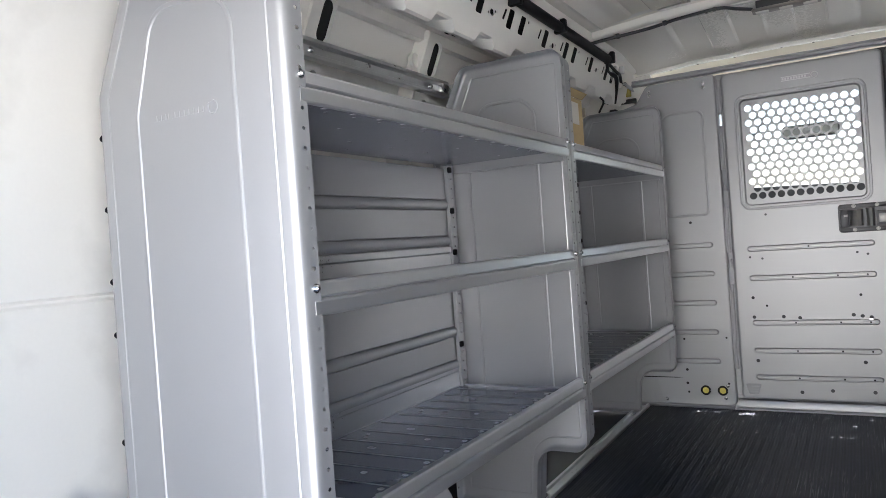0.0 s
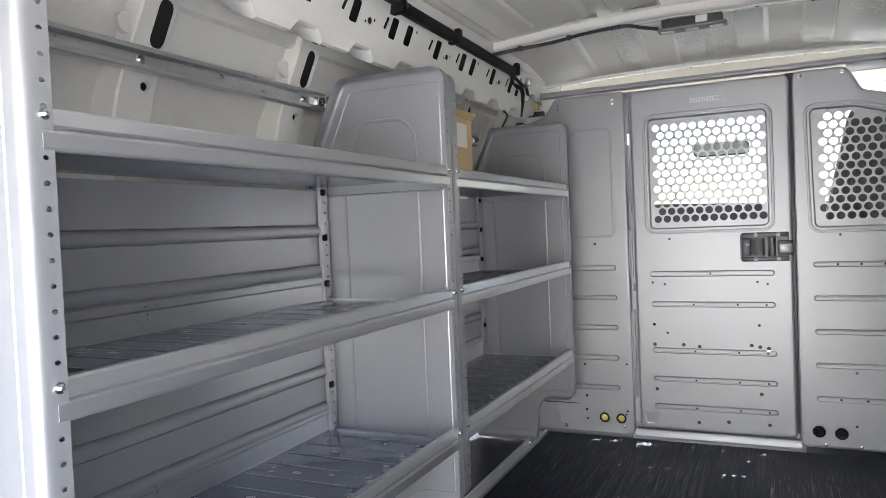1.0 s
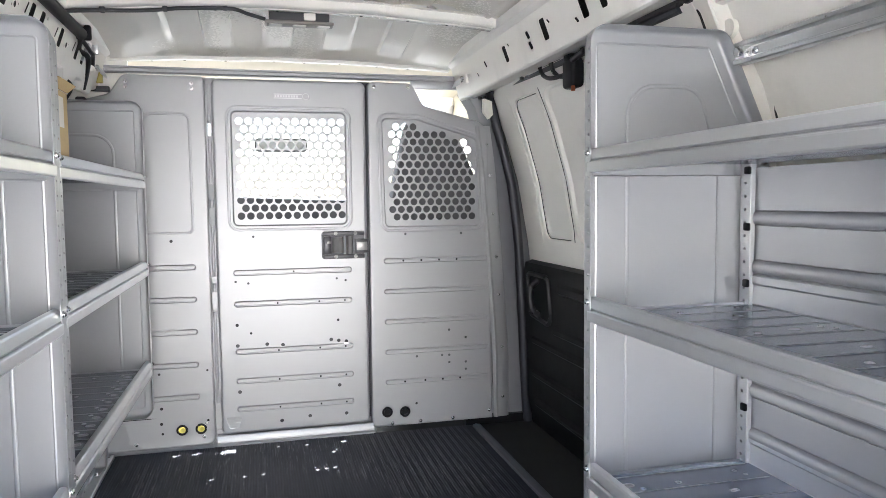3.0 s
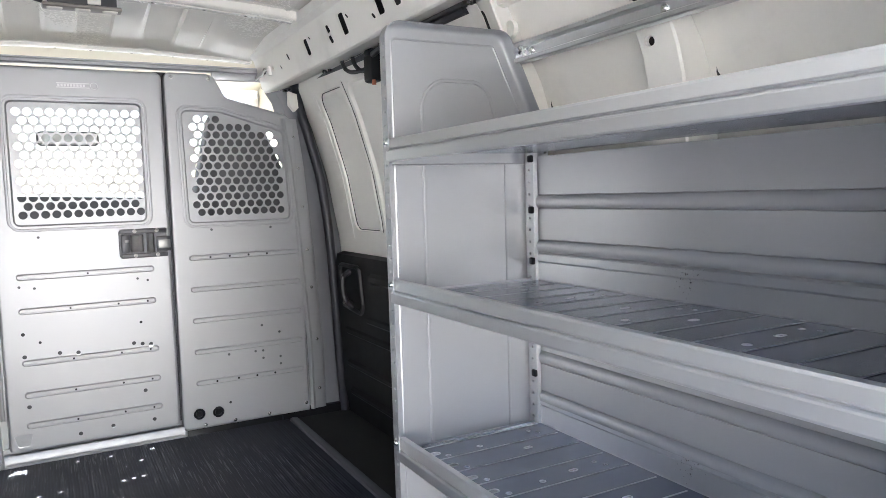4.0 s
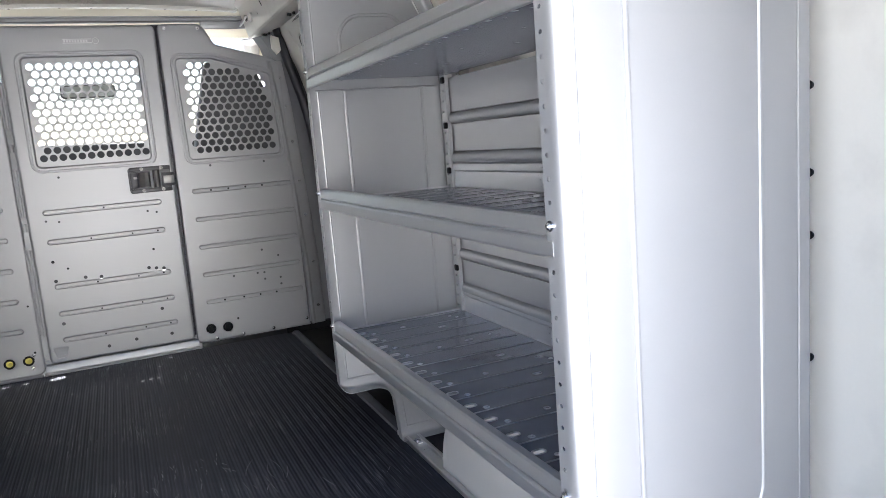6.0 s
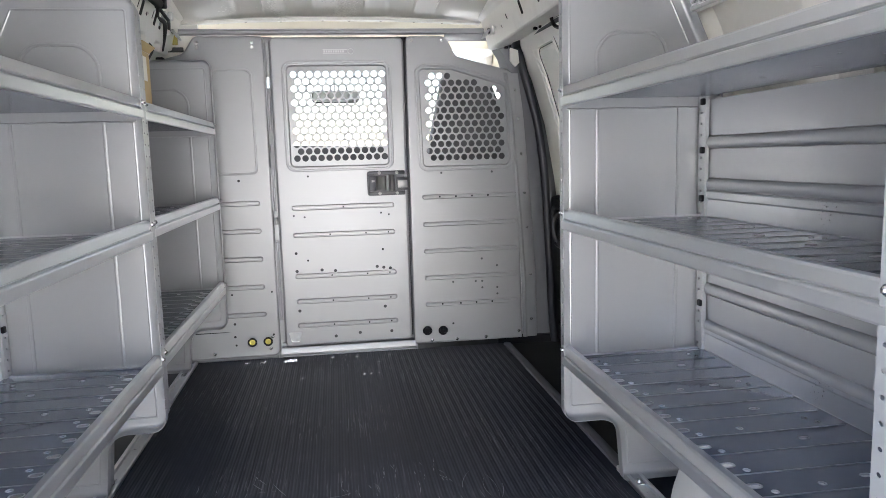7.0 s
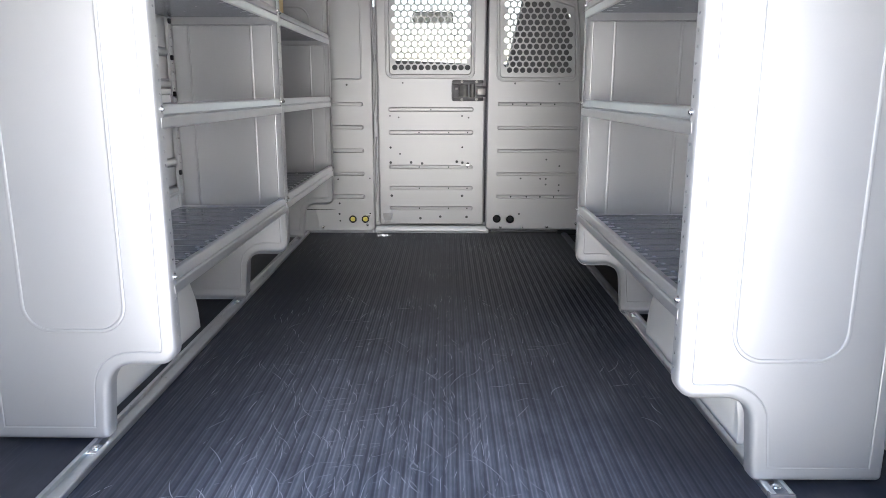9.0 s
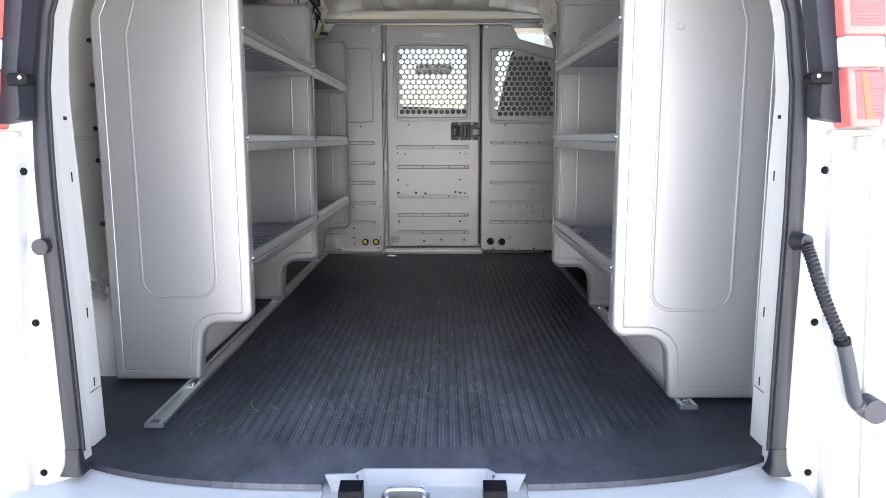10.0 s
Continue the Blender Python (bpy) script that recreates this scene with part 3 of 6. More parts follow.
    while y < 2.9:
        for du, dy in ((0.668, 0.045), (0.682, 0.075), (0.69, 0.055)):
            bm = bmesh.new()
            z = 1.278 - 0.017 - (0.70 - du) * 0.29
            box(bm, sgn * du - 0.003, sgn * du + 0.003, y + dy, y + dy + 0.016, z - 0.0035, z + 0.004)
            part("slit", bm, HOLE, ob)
        y += 0.43
    return ob


roof_rail(-1)
roof_rail(1)


# ---- ceiling ----
def crown(x):
    return 0.035 * (1 - (x / 0.6) ** 2)


def roof_section(bm, y0, y1, profile, z0=1.405, z1=1.405):
    xs = [-0.6 + 1.2 * i / 160 for i in range(161)]
    rows = []
    for k in range(17):
        t = k / 16
        y = y0 + (y1 - y0) * t
        rows.append([bm.verts.new((x, y, z0 + (z1 - z0) * t + crown(x) + profile(x, t))) for x in xs])
    for a, b in zip(rows, rows[1:]):
        for i in range(160):
            bm.faces.new((a[i], a[i + 1], b[i + 1], b[i]))


def front_pads(x, t):
    """Flat pads between raised ridges, dropping towards the header."""
    p = (x + 0.6) % 0.2
    pad = smooth(0.008, 0.013, p) - smooth(0.115, 0.119, p)
    side = smooth(0.40, 0.47, abs(x))
    bow = smooth(-0.02, 0.10, t) * (1 - t) ** 0.8 * (1.0 if t < 1 else 0.0)
    return (0.045 + 0.026 * pad) * bow * (1 - side) + 0.03 * side * bow


def rear_beads(x, t):
    p = (x + 0.6 + 0.05) % 0.17
    return 0.018 + 0.009 * (smooth(0.02, 0.03, p) - smooth(0.09, 0.1, p)) - 0.02 * smooth(0.5, 0.56, abs(x))


bm = bmesh.new()
roof_section(bm, 2.47, 3.06, front_pads, 1.418, 1.382)
for a, b in ((0.12, 0.55), (0.55, 1.45), (1.45, 2.42)):
    roof_section(bm, a, b, rear_beads, 1.418, 1.418)
structure("ceiling", bm, ROOF, "bare painted steel roof skin with pressed ridges", 0.0012)

# outer roof above it, closing the body
bm = bmesh.new()
rs = [(-1.0 + 2.0 * i / 24) for i in range(25)]
arc = [(x, 1.40 + 0.15 * (1 - abs(x) ** 3)) for x in rs]
extruded(bm, arc + [(x, z + 0.02) for x, z in arc[::-1]], 0.0, 3.1, lambda u, v, s: Vector((u, s, v)))
structure("roof", bm, WHITE, "white painted outer roof of the van")


def roof_bow(y, w, drop, name, label, arch=0.8, rise=None):
    """Cross member under the roof: a hat section that follows the crown, with a row of small holes."""
    bm = bmesh.new()

    def place(u, v, h):
        return Vector((u, y + v + 0.004 * math.sin(u * 21) + 0.002 * math.sin(u * 53), 1.418 - drop + crown(u) * arch - h))

    rise = drop if rise is None else rise
    xs = [-0.61 + 1.22 * i / 40 for i in range(41)]
    prof = [(-w * 0.5 - 0.018, -rise - 0.004), (-w * 0.5, -rise - 0.002), (-w * 0.4, -0.004), (-w * 0.33, 0), (-w * 0.1, 0), (-w * 0.07, -0.003), (w * 0.07, -0.003), (w * 0.1, 0), (w * 0.33, 0), (w * 0.4, -0.004), (w * 0.5, -rise - 0.002), (w * 0.5 + 0.018, -rise - 0.004)]
    rows = [[bm.verts.new(place(x, v, h)) for v, h in prof] for x in xs]
    for a, b in zip(rows, rows[1:]):
        for i in range(len(prof) - 1):
            bm.faces.new((a[i], a[i + 1], b[i + 1], b[i]))
    ob = structure(name, bm, ROOF, label)
    for u in (-0.47, -0.36, -0.22, -0.05, 0.06, 0.19, 0.33, 0.45):
        bm = bmesh.new()
        cyl(bm, place(u, w * 0.22, 0.0), (0, 0, 1), 0.0045, 0.0012, 10)
        part("hole", bm, HOLE, ob)
    return ob


for y in (0.55, 1.45, 2.44):
    roof_bow(y, 0.095, 0.018, "roof_bow", "grey-white pressed steel roof cross member")
roof_bow(3.055, 0.045, 0.038, "roof_header", "grey-white roof header above the partition", 0.5, 0.008)

# ---- rear frame: D-pillars, header, sill ----
PILLAR = {-1: [(-0.02, 0.748), (0.3, 0.755), (0.62, 0.766), (0.78, 0.772), (0.92, 0.762), (1.05, 0.722), (1.15, 0.655), (1.2, 0.57)],
          1: [(-0.02, 0.748), (0.3, 0.748), (0.62, 0.75), (0.78, 0.754), (0.92, 0.742), (1.05, 0.704), (1.15, 0.64), (1.2, 0.56)]}


def opening_x(z, sgn):
    return float(np.interp(z, [p[0] for p in PILLAR[sgn]], [p[1] for p in PILLAR[sgn]]))


def rear_pillar(sgn):
    bm = bmesh.new()
    zs = [-0.30, -0.12] + [-0.02 + 1.2 * i / 30 for i in range(31)] + [1.2]
    # section from the inside of the body, round the jamb, to the outer corner
    sec = [(0.29, 0.405), (0.20, 0.395), (0.08, 0.372), (0.022, 0.335), (0.0, 0.305), (0.0, 0.25), (0.012, 0.225), (-0.018, 0.20), (-0.012, 0.13), (-0.002, 0.118), (0.012, 0.112), (0.03, 0.098), (0.06, 0.10), (0.09, 0.105), (0.12, 0.12), (0.22, 0.15), (0.31, 0.18), (0.36, 0.62)]
    rows = []
    for z in zs:
        ox = opening_x(z, sgn)
        lean = 0.16 * smooth(0.75, 1.45, z)
        rows.append([bm.verts.new((CX + sgn * (ox + u - (lean if u > 0.15 else 0) * 0.6), y + RY, z)) for u, y in sec])
    for a, b in zip(rows, rows[1:]):
        for i in range(len(sec) - 1):
            bm.faces.new((a[i], a[i + 1], b[i + 1], b[i]))
    bm.faces.new(rows[0])
    ob = structure("rear_pillar", bm, WHITE, "white painted rear door pillar of the van")
    # black boxes for clip slits, a square hole and a seam down the inner face
    for z, w, h in ((0.725, 0.012, 0.008), (0.60, 0.003, 0.022), (0.30, 0.003, 0.022), (0.14, 0.003, 0.02), (0.122, 0.05, 0.001)):
        bm = bmesh.new()
        box(bm, CX + sgn * (opening_x(z, sgn) + 0.0045) - 0.006, CX + sgn * (opening_x(z, sgn) + 0.0045) + 0.006, 0.275 + RY - w / 2, 0.275 + RY + w / 2, z - h / 2, z + h / 2)
        part("clip_slot", bm, HOLE, ob)
    return ob


rear_pillar(-1)
rear_pillar(1)
bm = bmesh.new()
extruded(bm, [(0.05, 1.2), (0.11, 1.175), (0.2, 1.19), (0.3, 1.3), (0.3, 1.42), (0.02, 1.44), (0.0, 1.3)], -0.95, 0.95, lambda u, v, s: Vector((s, u + RY, v)))
structure("rear_header", bm, WHITE, "white painted header over the rear door opening")

# weatherstrip round the opening
for sgn in (-1, 1):
    bm = bmesh.new()
    path = [(CX + sgn * (opening_x(z, sgn) - 0.022), 0.125 + RY + 0.05 * smooth(0.5, 1.1, z), z) for z in [0.04 + 1.10 * i / 40 for i in range(41)]]
    tube(bm, path, 0.0165, 12, squash=0.75)
    tube(bm, [(p[0] - sgn * 0.0145, p[1] + 0.008, p[2]) for p in path], 0.005, 8)
    # moulded foot, flaring out onto the sill
    rows = []
    for k in range(9):
        t = k / 8
        f = t * t
        rows.append([bm.verts.new((CX + sgn * (opening_x(0.02, sgn) - 0.022 + 0.003 * f + u * (0.0150 + 0.0095 * f * f)), 0.124 + RY + 0.004 * f + v * (0.0120 + 0.013 * f), 0.05 - 0.054 * t)) for u, v in rounded([(-1, -1, 0.5), (1, -1, 0.5), (1, 1, 0.5), (-1, 1, 0.5)], 3)])
    for a, b in zip(rows, rows[1:]):
        for i in range(len(a)):
            bm.faces.new((a[i - 1], a[i], b[i], b[i - 1]))
    bm.faces.new(rows[0])
    bm.faces.new(rows[-1])
    structure("weatherstrip", bm, RUBBER, "black rubber door seal around the rear opening")

# sill: white step below the mat, with the latch recess
bm = bmesh.new()
xs = sorted([-0.80 + 1.6 * i / 96 for i in range(97)] + [CX + d for e in (0.137, 0.205) for d in (-e - 1e-4, -e + 1e-4, e - 1e-4, e + 1e-4)])
prof_rows = []
for x in xs:
    y = rear_edge(x)
    latch = smooth(0.235, 0.21, abs(x - CX))
    drop = 0.009 * latch
    prof_rows.append([bm.verts.new(Vector((x, yy, zz))) for yy, zz in ((y + 0.04, -0.0125), (y - 0.004 + 0.006 * latch, -0.0125), (y - 0.012 - 0.012 * latch, -0.0145 - drop), (y - 0.03 - 0.01 * latch, -0.016 - drop), (RY - 0.012, -0.024 - drop * 0.6), (RY - 0.04, -0.034 - drop * 0.3), (RY - 0.055, -0.055), (RY - 0.06, -0.09), (RY - 0.06, -0.3))])
for a, b in zip(prof_rows, prof_rows[1:]):
    for i in range(8):
        bm.faces.new((a[i], a[i + 1], b[i + 1], b[i]))
structure("sill", bm, WHITE, "white painted rear door sill of the van")
# grey bevelled trim strip round the latch recess
bm = bmesh.new()
top = [(-0.186, 0.098, 0.003), (-0.126, 0.101, 0.003), (-0.108, 0.124, 0.003), (0.146, 0.124, 0.003), (0.164, 0.101, 0.003), (0.224, 0.098, 0.003)]
low = [(-0.170, 0.078, -0.021), (-0.118, 0.081, -0.021), (-0.100, 0.102, -0.021), (0.138, 0.102, -0.021), (0.156, 0.081, -0.021), (0.208, 0.078, -0.021)]
rows = []
for (x, y, z), (x2, y2, z2) in zip(top, low):
    x, x2, y, y2 = x + 0.011, x2 + 0.011, y + RY, y2 + RY
    rows.append([bm.verts.new(p) for p in ((x, y + 0.008, z - 0.008), (x, y + 0.006, z), (x, y, z + 0.0005), (x2, y2, z2), (x2, y2 - 0.002, z2 - 0.01))])
for a, b in zip(rows, rows[1:]):
    for i in range(4):
        bm.faces.new((a[i], a[i + 1], b[i + 1], b[i]))
structure("sill_trim", bm, material("pale_grey_plastic", (0.5, 0.5, 0.51), 0.45), "pale grey bevelled plastic trim around the latch recess")
bm = bmesh.new()
box(bm, -1.02, 1.02, RY - 0.16, RY - 0.055, -0.34, -0.10, 0.03, 3)
structure("rear_bumper", bm, material("dark_bumper_plastic", (0.05, 0.05, 0.052), 0.55), "dark plastic rear bumper below the sill")

# ---- side cargo door (closed) and the pillar ahead of it ----
DOOR_X = [(-0.15, 0.955), (0.3, 0.955), (0.62, 0.938), (0.70, 0.931), (0.95, 0.888), (1.15, 0.829), (1.26, 0.783), (1.34, 0.732)]


def door_x(z):
    return float(np.interp(z, [p[0] for p in DOOR_X], [p[1] for p in DOOR_X]))


bm = bmesh.new()


def on_door(u, v, h):
    return Vector((door_x(v) - h, u, v))


# upper door shell with recessed window blanks
zin = [0.735 + 0.505 * k / 10 for k in range(1, 10)]
blanks = []
for y0, y1 in ((1.75, 2.1), (2.16, 2.548), (2.59, 2.832)):
    blanks.append(rounded([(y0, 0.735, 0.03), (y1, 0.735, 0.04), *[(y1, z, 0.0) for z in zin[1:-1]], (y1, 1.245, 0.05), (y0, 1.245, 0.02), *[(y0, z, 0.0) for z in zin[1:-1][::-1]]], 5))
zlist = [0.6 + 0.72 * i / 12 for i in range(13)]
outer = [(3.03, z) for z in zlist] + [(1.66, z) for z in zlist[::-1]]
fill(bm, [outer, *blanks], on_door)
for lp in blanks:
    formed(bm, lp, [(0, 0), (0.003, -0.009), (0.006, -0.013), (0.010, -0.011), (0.014, -0.010)], on_door)
# body white in fact; the lighter wall paint brightens the door by colour
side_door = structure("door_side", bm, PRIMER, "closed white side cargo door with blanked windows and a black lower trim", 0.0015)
bm = bmesh.new()
bead(bm, [(2.585, 0.74 + 0.5 * k / 12) for k in range(13)], 0.016, 0.006, on_door)
bead(bm, [(2.862, 0.70 + 0.57 * k / 12) for k in range(13)], 0.016, 0.005, on_door)
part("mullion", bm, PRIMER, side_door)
# black lines drawn along the groove of the front blank and the mullion
bm = bmesh.new()
front = blanks[2]
tube(bm, [on_door(u, v, -0.008) for u, v in inset(front, 0.004)] + [on_door(*inset(front, 0.004)[0], -0.008)], 0.002, 6, caps=False)
tube(bm, [on_door(2.566 + 0.008 * (k < 1), 0.735 + 0.52 * k / 12, 0.0) for k in range(13)], 0.0025, 6)
part("groove_line", bm, RUBBER, side_door, "thin black line along the grooves of the door")
bm = bmesh.new()
extruded(bm, [(-0.16, 0.0), (0.0, 0.02), (0.10, 0.038), (0.30, 0.045), (0.52, 0.045), (0.60, 0.04), (0.636, 0.03), (0.645, 0.0)], 1.67, 3.0, lambda u, v, s: on_door(s, u, v), closed=False, steps=6)
trim = part("lower_trim", bm, BLACK, side_door, "black moulded plastic trim of the side door", 0.003)
for z0, z1, y0, y1 in ((0.555, 0.575, 1.7, 2.64), (0.40, 0.415, 1.7, 2.7), (0.33, 0.345, 1.7, 2.92), (0.2, 0.212, 1.7, 2.92), (0.09, 0.1, 1.7, 2.9)):
    bm = bmesh.new()
    extruded(bm, [(z0 - 0.012, 0.042), (z0, 0.054), (z1, 0.054), (z1 + 0.012, 0.042)], y0, y1, lambda u, v, s: on_door(s, u, v))
    part("moulding", bm, BLACK, trim)
bm = bmesh.new()
loop = rounded([(2.72, 0.42, 0.04), (2.93, 0.44, 0.03), (2.94, 0.60, 0.03), (2.74, 0.60, 0.03)], 5)
pts = [on_door(u, v, 0.048) for u, v in loop]
tube(bm, pts + pts[:1], 0.009, 8, caps=False)
tube(bm, curve_points([on_door(2.84, 0.58, 0.045), on_door(2.845, 0.55, 0.075), on_door(2.845, 0.48, 0.075), on_door(2.84, 0.44, 0.045)], 6), 0.012, 8)
part("pull_handle", bm, CABLE, trim, "black looped pull handle")
bm = bmesh.new()
formed(bm, loop, [(0, 0.046), (0.01, 0.03), (0.012, 0.03)], on_door)
part("handle_recess", bm, HOLE, trim)

# outer skin of that side, closing the body
bm = bmesh.new()
extruded(bm, [(1.0, -0.4), (1.02, 0.6), (0.99, 0.9), (0.9, 1.2), (0.82, 1.42), (0.84, 1.43), (0.93, 1.2), (1.02, 0.9), (1.05, 0.6), (1.03, -0.4)], 1.6, 3.12, lambda u, v, s: Vector((u, s, v)))
structure("wall_side_outer", bm, WHITE, "white outer skin of the van side")

bm = bmesh.new()
rows = []
for z in [-0.1 + 1.4 * i / 24 for i in range(25)]:
    x0 = float(np.interp(z, [-0.1, 0.3, 0.65, 1.0, 1.15, 1.25, 1.3], [0.845, 0.835, 0.81, 0.785, 0.765, 0.735, 0.70]))
    rows.append([bm.verts.new(p) for p in ((x0 - 0.04, 3.11, z), (x0 - 0.02, 3.05, z), (x0, 3.042, z), (x0 + 0.03, 3.04, z), (x0 + 0.055, 3.042, z), (x0 + 0.08, 3.05, z), (x0 + 0.14, 3.07, z))])
for a, b in zip(rows, rows[1:]):
    for i in range(6):
        bm.faces.new((a[i], a[i + 1], b[i + 1], b[i]))
structure("centre_pillar", bm, PILLARGREY, "grey painted body pillar beside the partition")
bm = bmesh.new()
seal = curve_points([(0.735, 2.93, 1.305), (0.757, 2.99, 1.285), (0.772, 3.01, 1.245), (0.788, 3.01, 1.18), (0.813, 3.01, 1.094), (0.843, 3.01, 0.979), (0.859, 3.01, 0.892), (0.88, 3.01, 0.70), (0.893, 3.01, 0.45), (0.901, 3.012, 0.269), (0.912, 3.02, 0.10), (0.93, 3.03, -0.12)], 6)
tube(bm, seal, 0.019, 14)
tube(bm, curve_points([(0.765, 1.7, 1.285), (0.768, 2.3, 1.29), (0.772, 2.8, 1.295), (0.775, 2.98, 1.30)], 6), 0.011, 8)
structure("weatherstrip", bm, RUBBER, "black rubber seal around the side door")

# ---- partition between cargo bay and cab ----
PY = 3.0
bulkhead = thing("partition", "grey steel partition with a perforated window and a centre door", "partition", at=(0, PY, 0))


def on_part(u, v, h):
    return Vector((u, -h, v))


RIM = [(0, -0.03), (0, -0.006), (0.002, -0.002), (0.006, 0), (0.010, 0)]


def small(u, v, r=0.0055):
    return ring(u, v, r, 10)


def lattice(mask, x0, z0, nx, nz, parent, edge):
    """Perforated plate: round holes in a close hexagonal pattern."""
    holes = []
    for j in range(nz):
        for i in range(-1, nx + 1):
            u, v = x0 + 0.0329 * (i + (0.5 if j % 2 else 0)), z0 - 0.02835 * j
            if mask(u, v):
                holes.append(ring(u, v, 0.0136, 14))
    bm = bmesh.new()
    fill(bm, [edge, *holes], on_part, -0.008)
    return part("perforated_window", bm, PARTITION, parent, "perforated steel window with hexagonally set holes", 0.0018)


# body plate beyond the shoulder of the left panel
bm = bmesh.new()
box(bm, -0.99, -0.55, 0.05, 0.07, 1.05, 1.43)
part("closing_plate", bm, PRIMER, bulkhead, "off-white body plate behind the panel's shoulder")

# left panel, shouldered at the top
lo = rounded([(-0.76, 0.006, 0.004), (-0.29, 0.006, 0.028), (-0.292, 1.328, 0.014), (-0.56, 1.328, 0.03), (-0.605, 1.26, 0.04), (-0.70, 1.235, 0.02), (-0.76, 1.235, 0.0)], 5)[::1]
ldots = [small(-0.476, 0.278, 0.0045), small(-0.313, 0.283, 0.004), small(-0.472, 0.153), small(-0.474, 0.098), small(-0.471, 0.062, 0.0045), small(-0.315, 0.1, 0.0045), small(-0.42, 0.75), small(-0.42, 0.656, 0.004)]
grom = [ring(-0.405, 0.07, 0.0155, 16), ring(-0.34, 0.071, 0.0155, 16)]
bm = bmesh.new()
formed(bm, lo, RIM, on_part, grom)
for z in (0.656, 0.541, 0.424, 0.306, 0.189):
    pill(bm, -0.60, -0.34, z, 0.021, 0.005, on_part)
embl = rounded([(-0.51, 0.778, 0.02), (-0.345, 0.778, 0.02), (-0.347, 1.195, 0.025), (-0.48, 1.195, 0.05), (-0.51, 1.175, 0.03)], 5)
bead(bm, embl, 0.009, 0.003, on_part, True)
lp = part("side_panel", bm, PARTITION, bulkhead, "grey steel panel with pressed ribs", 0.0015)
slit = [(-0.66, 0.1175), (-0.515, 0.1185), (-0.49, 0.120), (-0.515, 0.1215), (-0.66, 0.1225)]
# black discs and a slit laid on the sheet, standing for dark holes
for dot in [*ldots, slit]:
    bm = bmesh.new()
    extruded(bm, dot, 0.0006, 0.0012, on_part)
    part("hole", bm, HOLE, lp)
for g in (-0.405, -0.34):
    bm = bmesh.new()
    tube(bm, [on_part(u, v, 0.003) for u, v in ring(g, 0.071, 0.016, 20)] + [on_part(g + 0.016, 0.071, 0.003)], 0.004, 8, caps=False)
    part("grommet", bm, BLACK, lp)
    bm = bmesh.new()
    cyl(bm, (g, 0.014, 0.071), (0, 1, 0), 0.0158, 0.006, 16)
    cyl(bm, (g + 0.003, 0.009, 0.069), (0, 1, 0.3), 0.009, 0.006, 12)
    part("plug", bm, YELLOW, lp, "yellow plastic plug behind the hole")

# door panel
DL, DR, DB, DT = -0.268, 0.272, 0.042, 1.322
do = rounded([(DL, DB, 0.02), (DR, DB, 0.02), (DR + 0.002, DT, 0.022), (DL - 0.002, DT, 0.022)], 5)
win = rounded([(-0.209, 0.797, 0.022), (0.203, 0.797, 0.022), (0.203, 1.212, 0.022), (-0.209, 1.212, 0.022)], 5)
sunny = [(-0.205, 0.364), (-0.101, 0.365), (-0.045, 0.3595), (0.132, 0.369), (0.16, 0.364), (0.188, 0.3595), (-0.202, 0.194), (0.16, 0.194), (-0.055, 0.076), (0.048, 0.085), (0.184, 0.084)]
dholes = [small(u, v, 0.007) for u, v in sunny] + [small(u, v, 0.0045) for u, v in ((-0.206, 0.598), (-0.162, 0.591), (0.157, 0.598), (-0.14, 0.76), (0.19, 0.59))]
bm = bmesh.new()
# opening added to the door to throw a fan of sun on the mat
sun_opening = rounded([(-0.242, 0.062, 0.006), (-0.208, 0.062, 0.006), (-0.196, 0.104, 0.006), (-0.254, 0.104, 0.006)], 3)
formed(bm, do, RIM, on_part, [win, sun_opening, *dholes])
a = [bm.verts.new(on_part(u, v, 0)) for u, v in win]
b = [bm.verts.new(on_part(u, v, -0.009)) for u, v in inset(win, 0.006)]
for i in range(len(win)):
    bm.faces.new((a[i - 1], a[i], b[i], b[i - 1]))
bead(bm, inset(win, -0.012), 0.010, 0.003, on_part, True)
for z in (0.63, 0.516, 0.342, 0.234, 0.13):
    pill(bm, -0.213, 0.214, z, 0.0215, 0.006, on_part)
dp = part("door_panel", bm, PARTITION, bulkhead, "grey steel partition door with pressed ribs and punched holes", 0.0015)
# blades set along the sun's path, added to hide that opening
bm = bmesh.new()
for k in range(6):
    z = 0.050 + 0.0105 * k
    extruded(bm, [(0.0, z), (0.026, z + 0.0286), (0.026, z + 0.0292), (0.0, z + 0.0006)], -0.262, -0.188, lambda u, v, w: Vector((w, u, v)))
part("opening_blades", bm, PARTITION, dp)
lattice(lambda u, v: -0.192 < u < 0.186, -0.179, 1.175, 11, 13, dp, inset(win, 0.0))
# tiny studs along the ribs
for z in (0.63, 0.516, 0.342, 0.234, 0.13):
    for u in (-0.06, 0.09, 0.185) if z < 0.6 else (0.0,):
        bm = bmesh.new()
        cyl(bm, on_part(u, z, 0.006), (0, 1, 0), 0.0035, 0.0015, 8)
        part("hole", bm, HOLE, dp)
# three more black discs in place of cut holes
for u, v, r in ((-0.205, 0.44, 0.006), (-0.157, 0.408, 0.0045), (0.159, 0.442, 0.005)):
    bm = bmesh.new()
    extruded(bm, ring(u, v, r, 10), 0.0006, 0.0012, on_part)
    part("hole", bm, HOLE, dp)
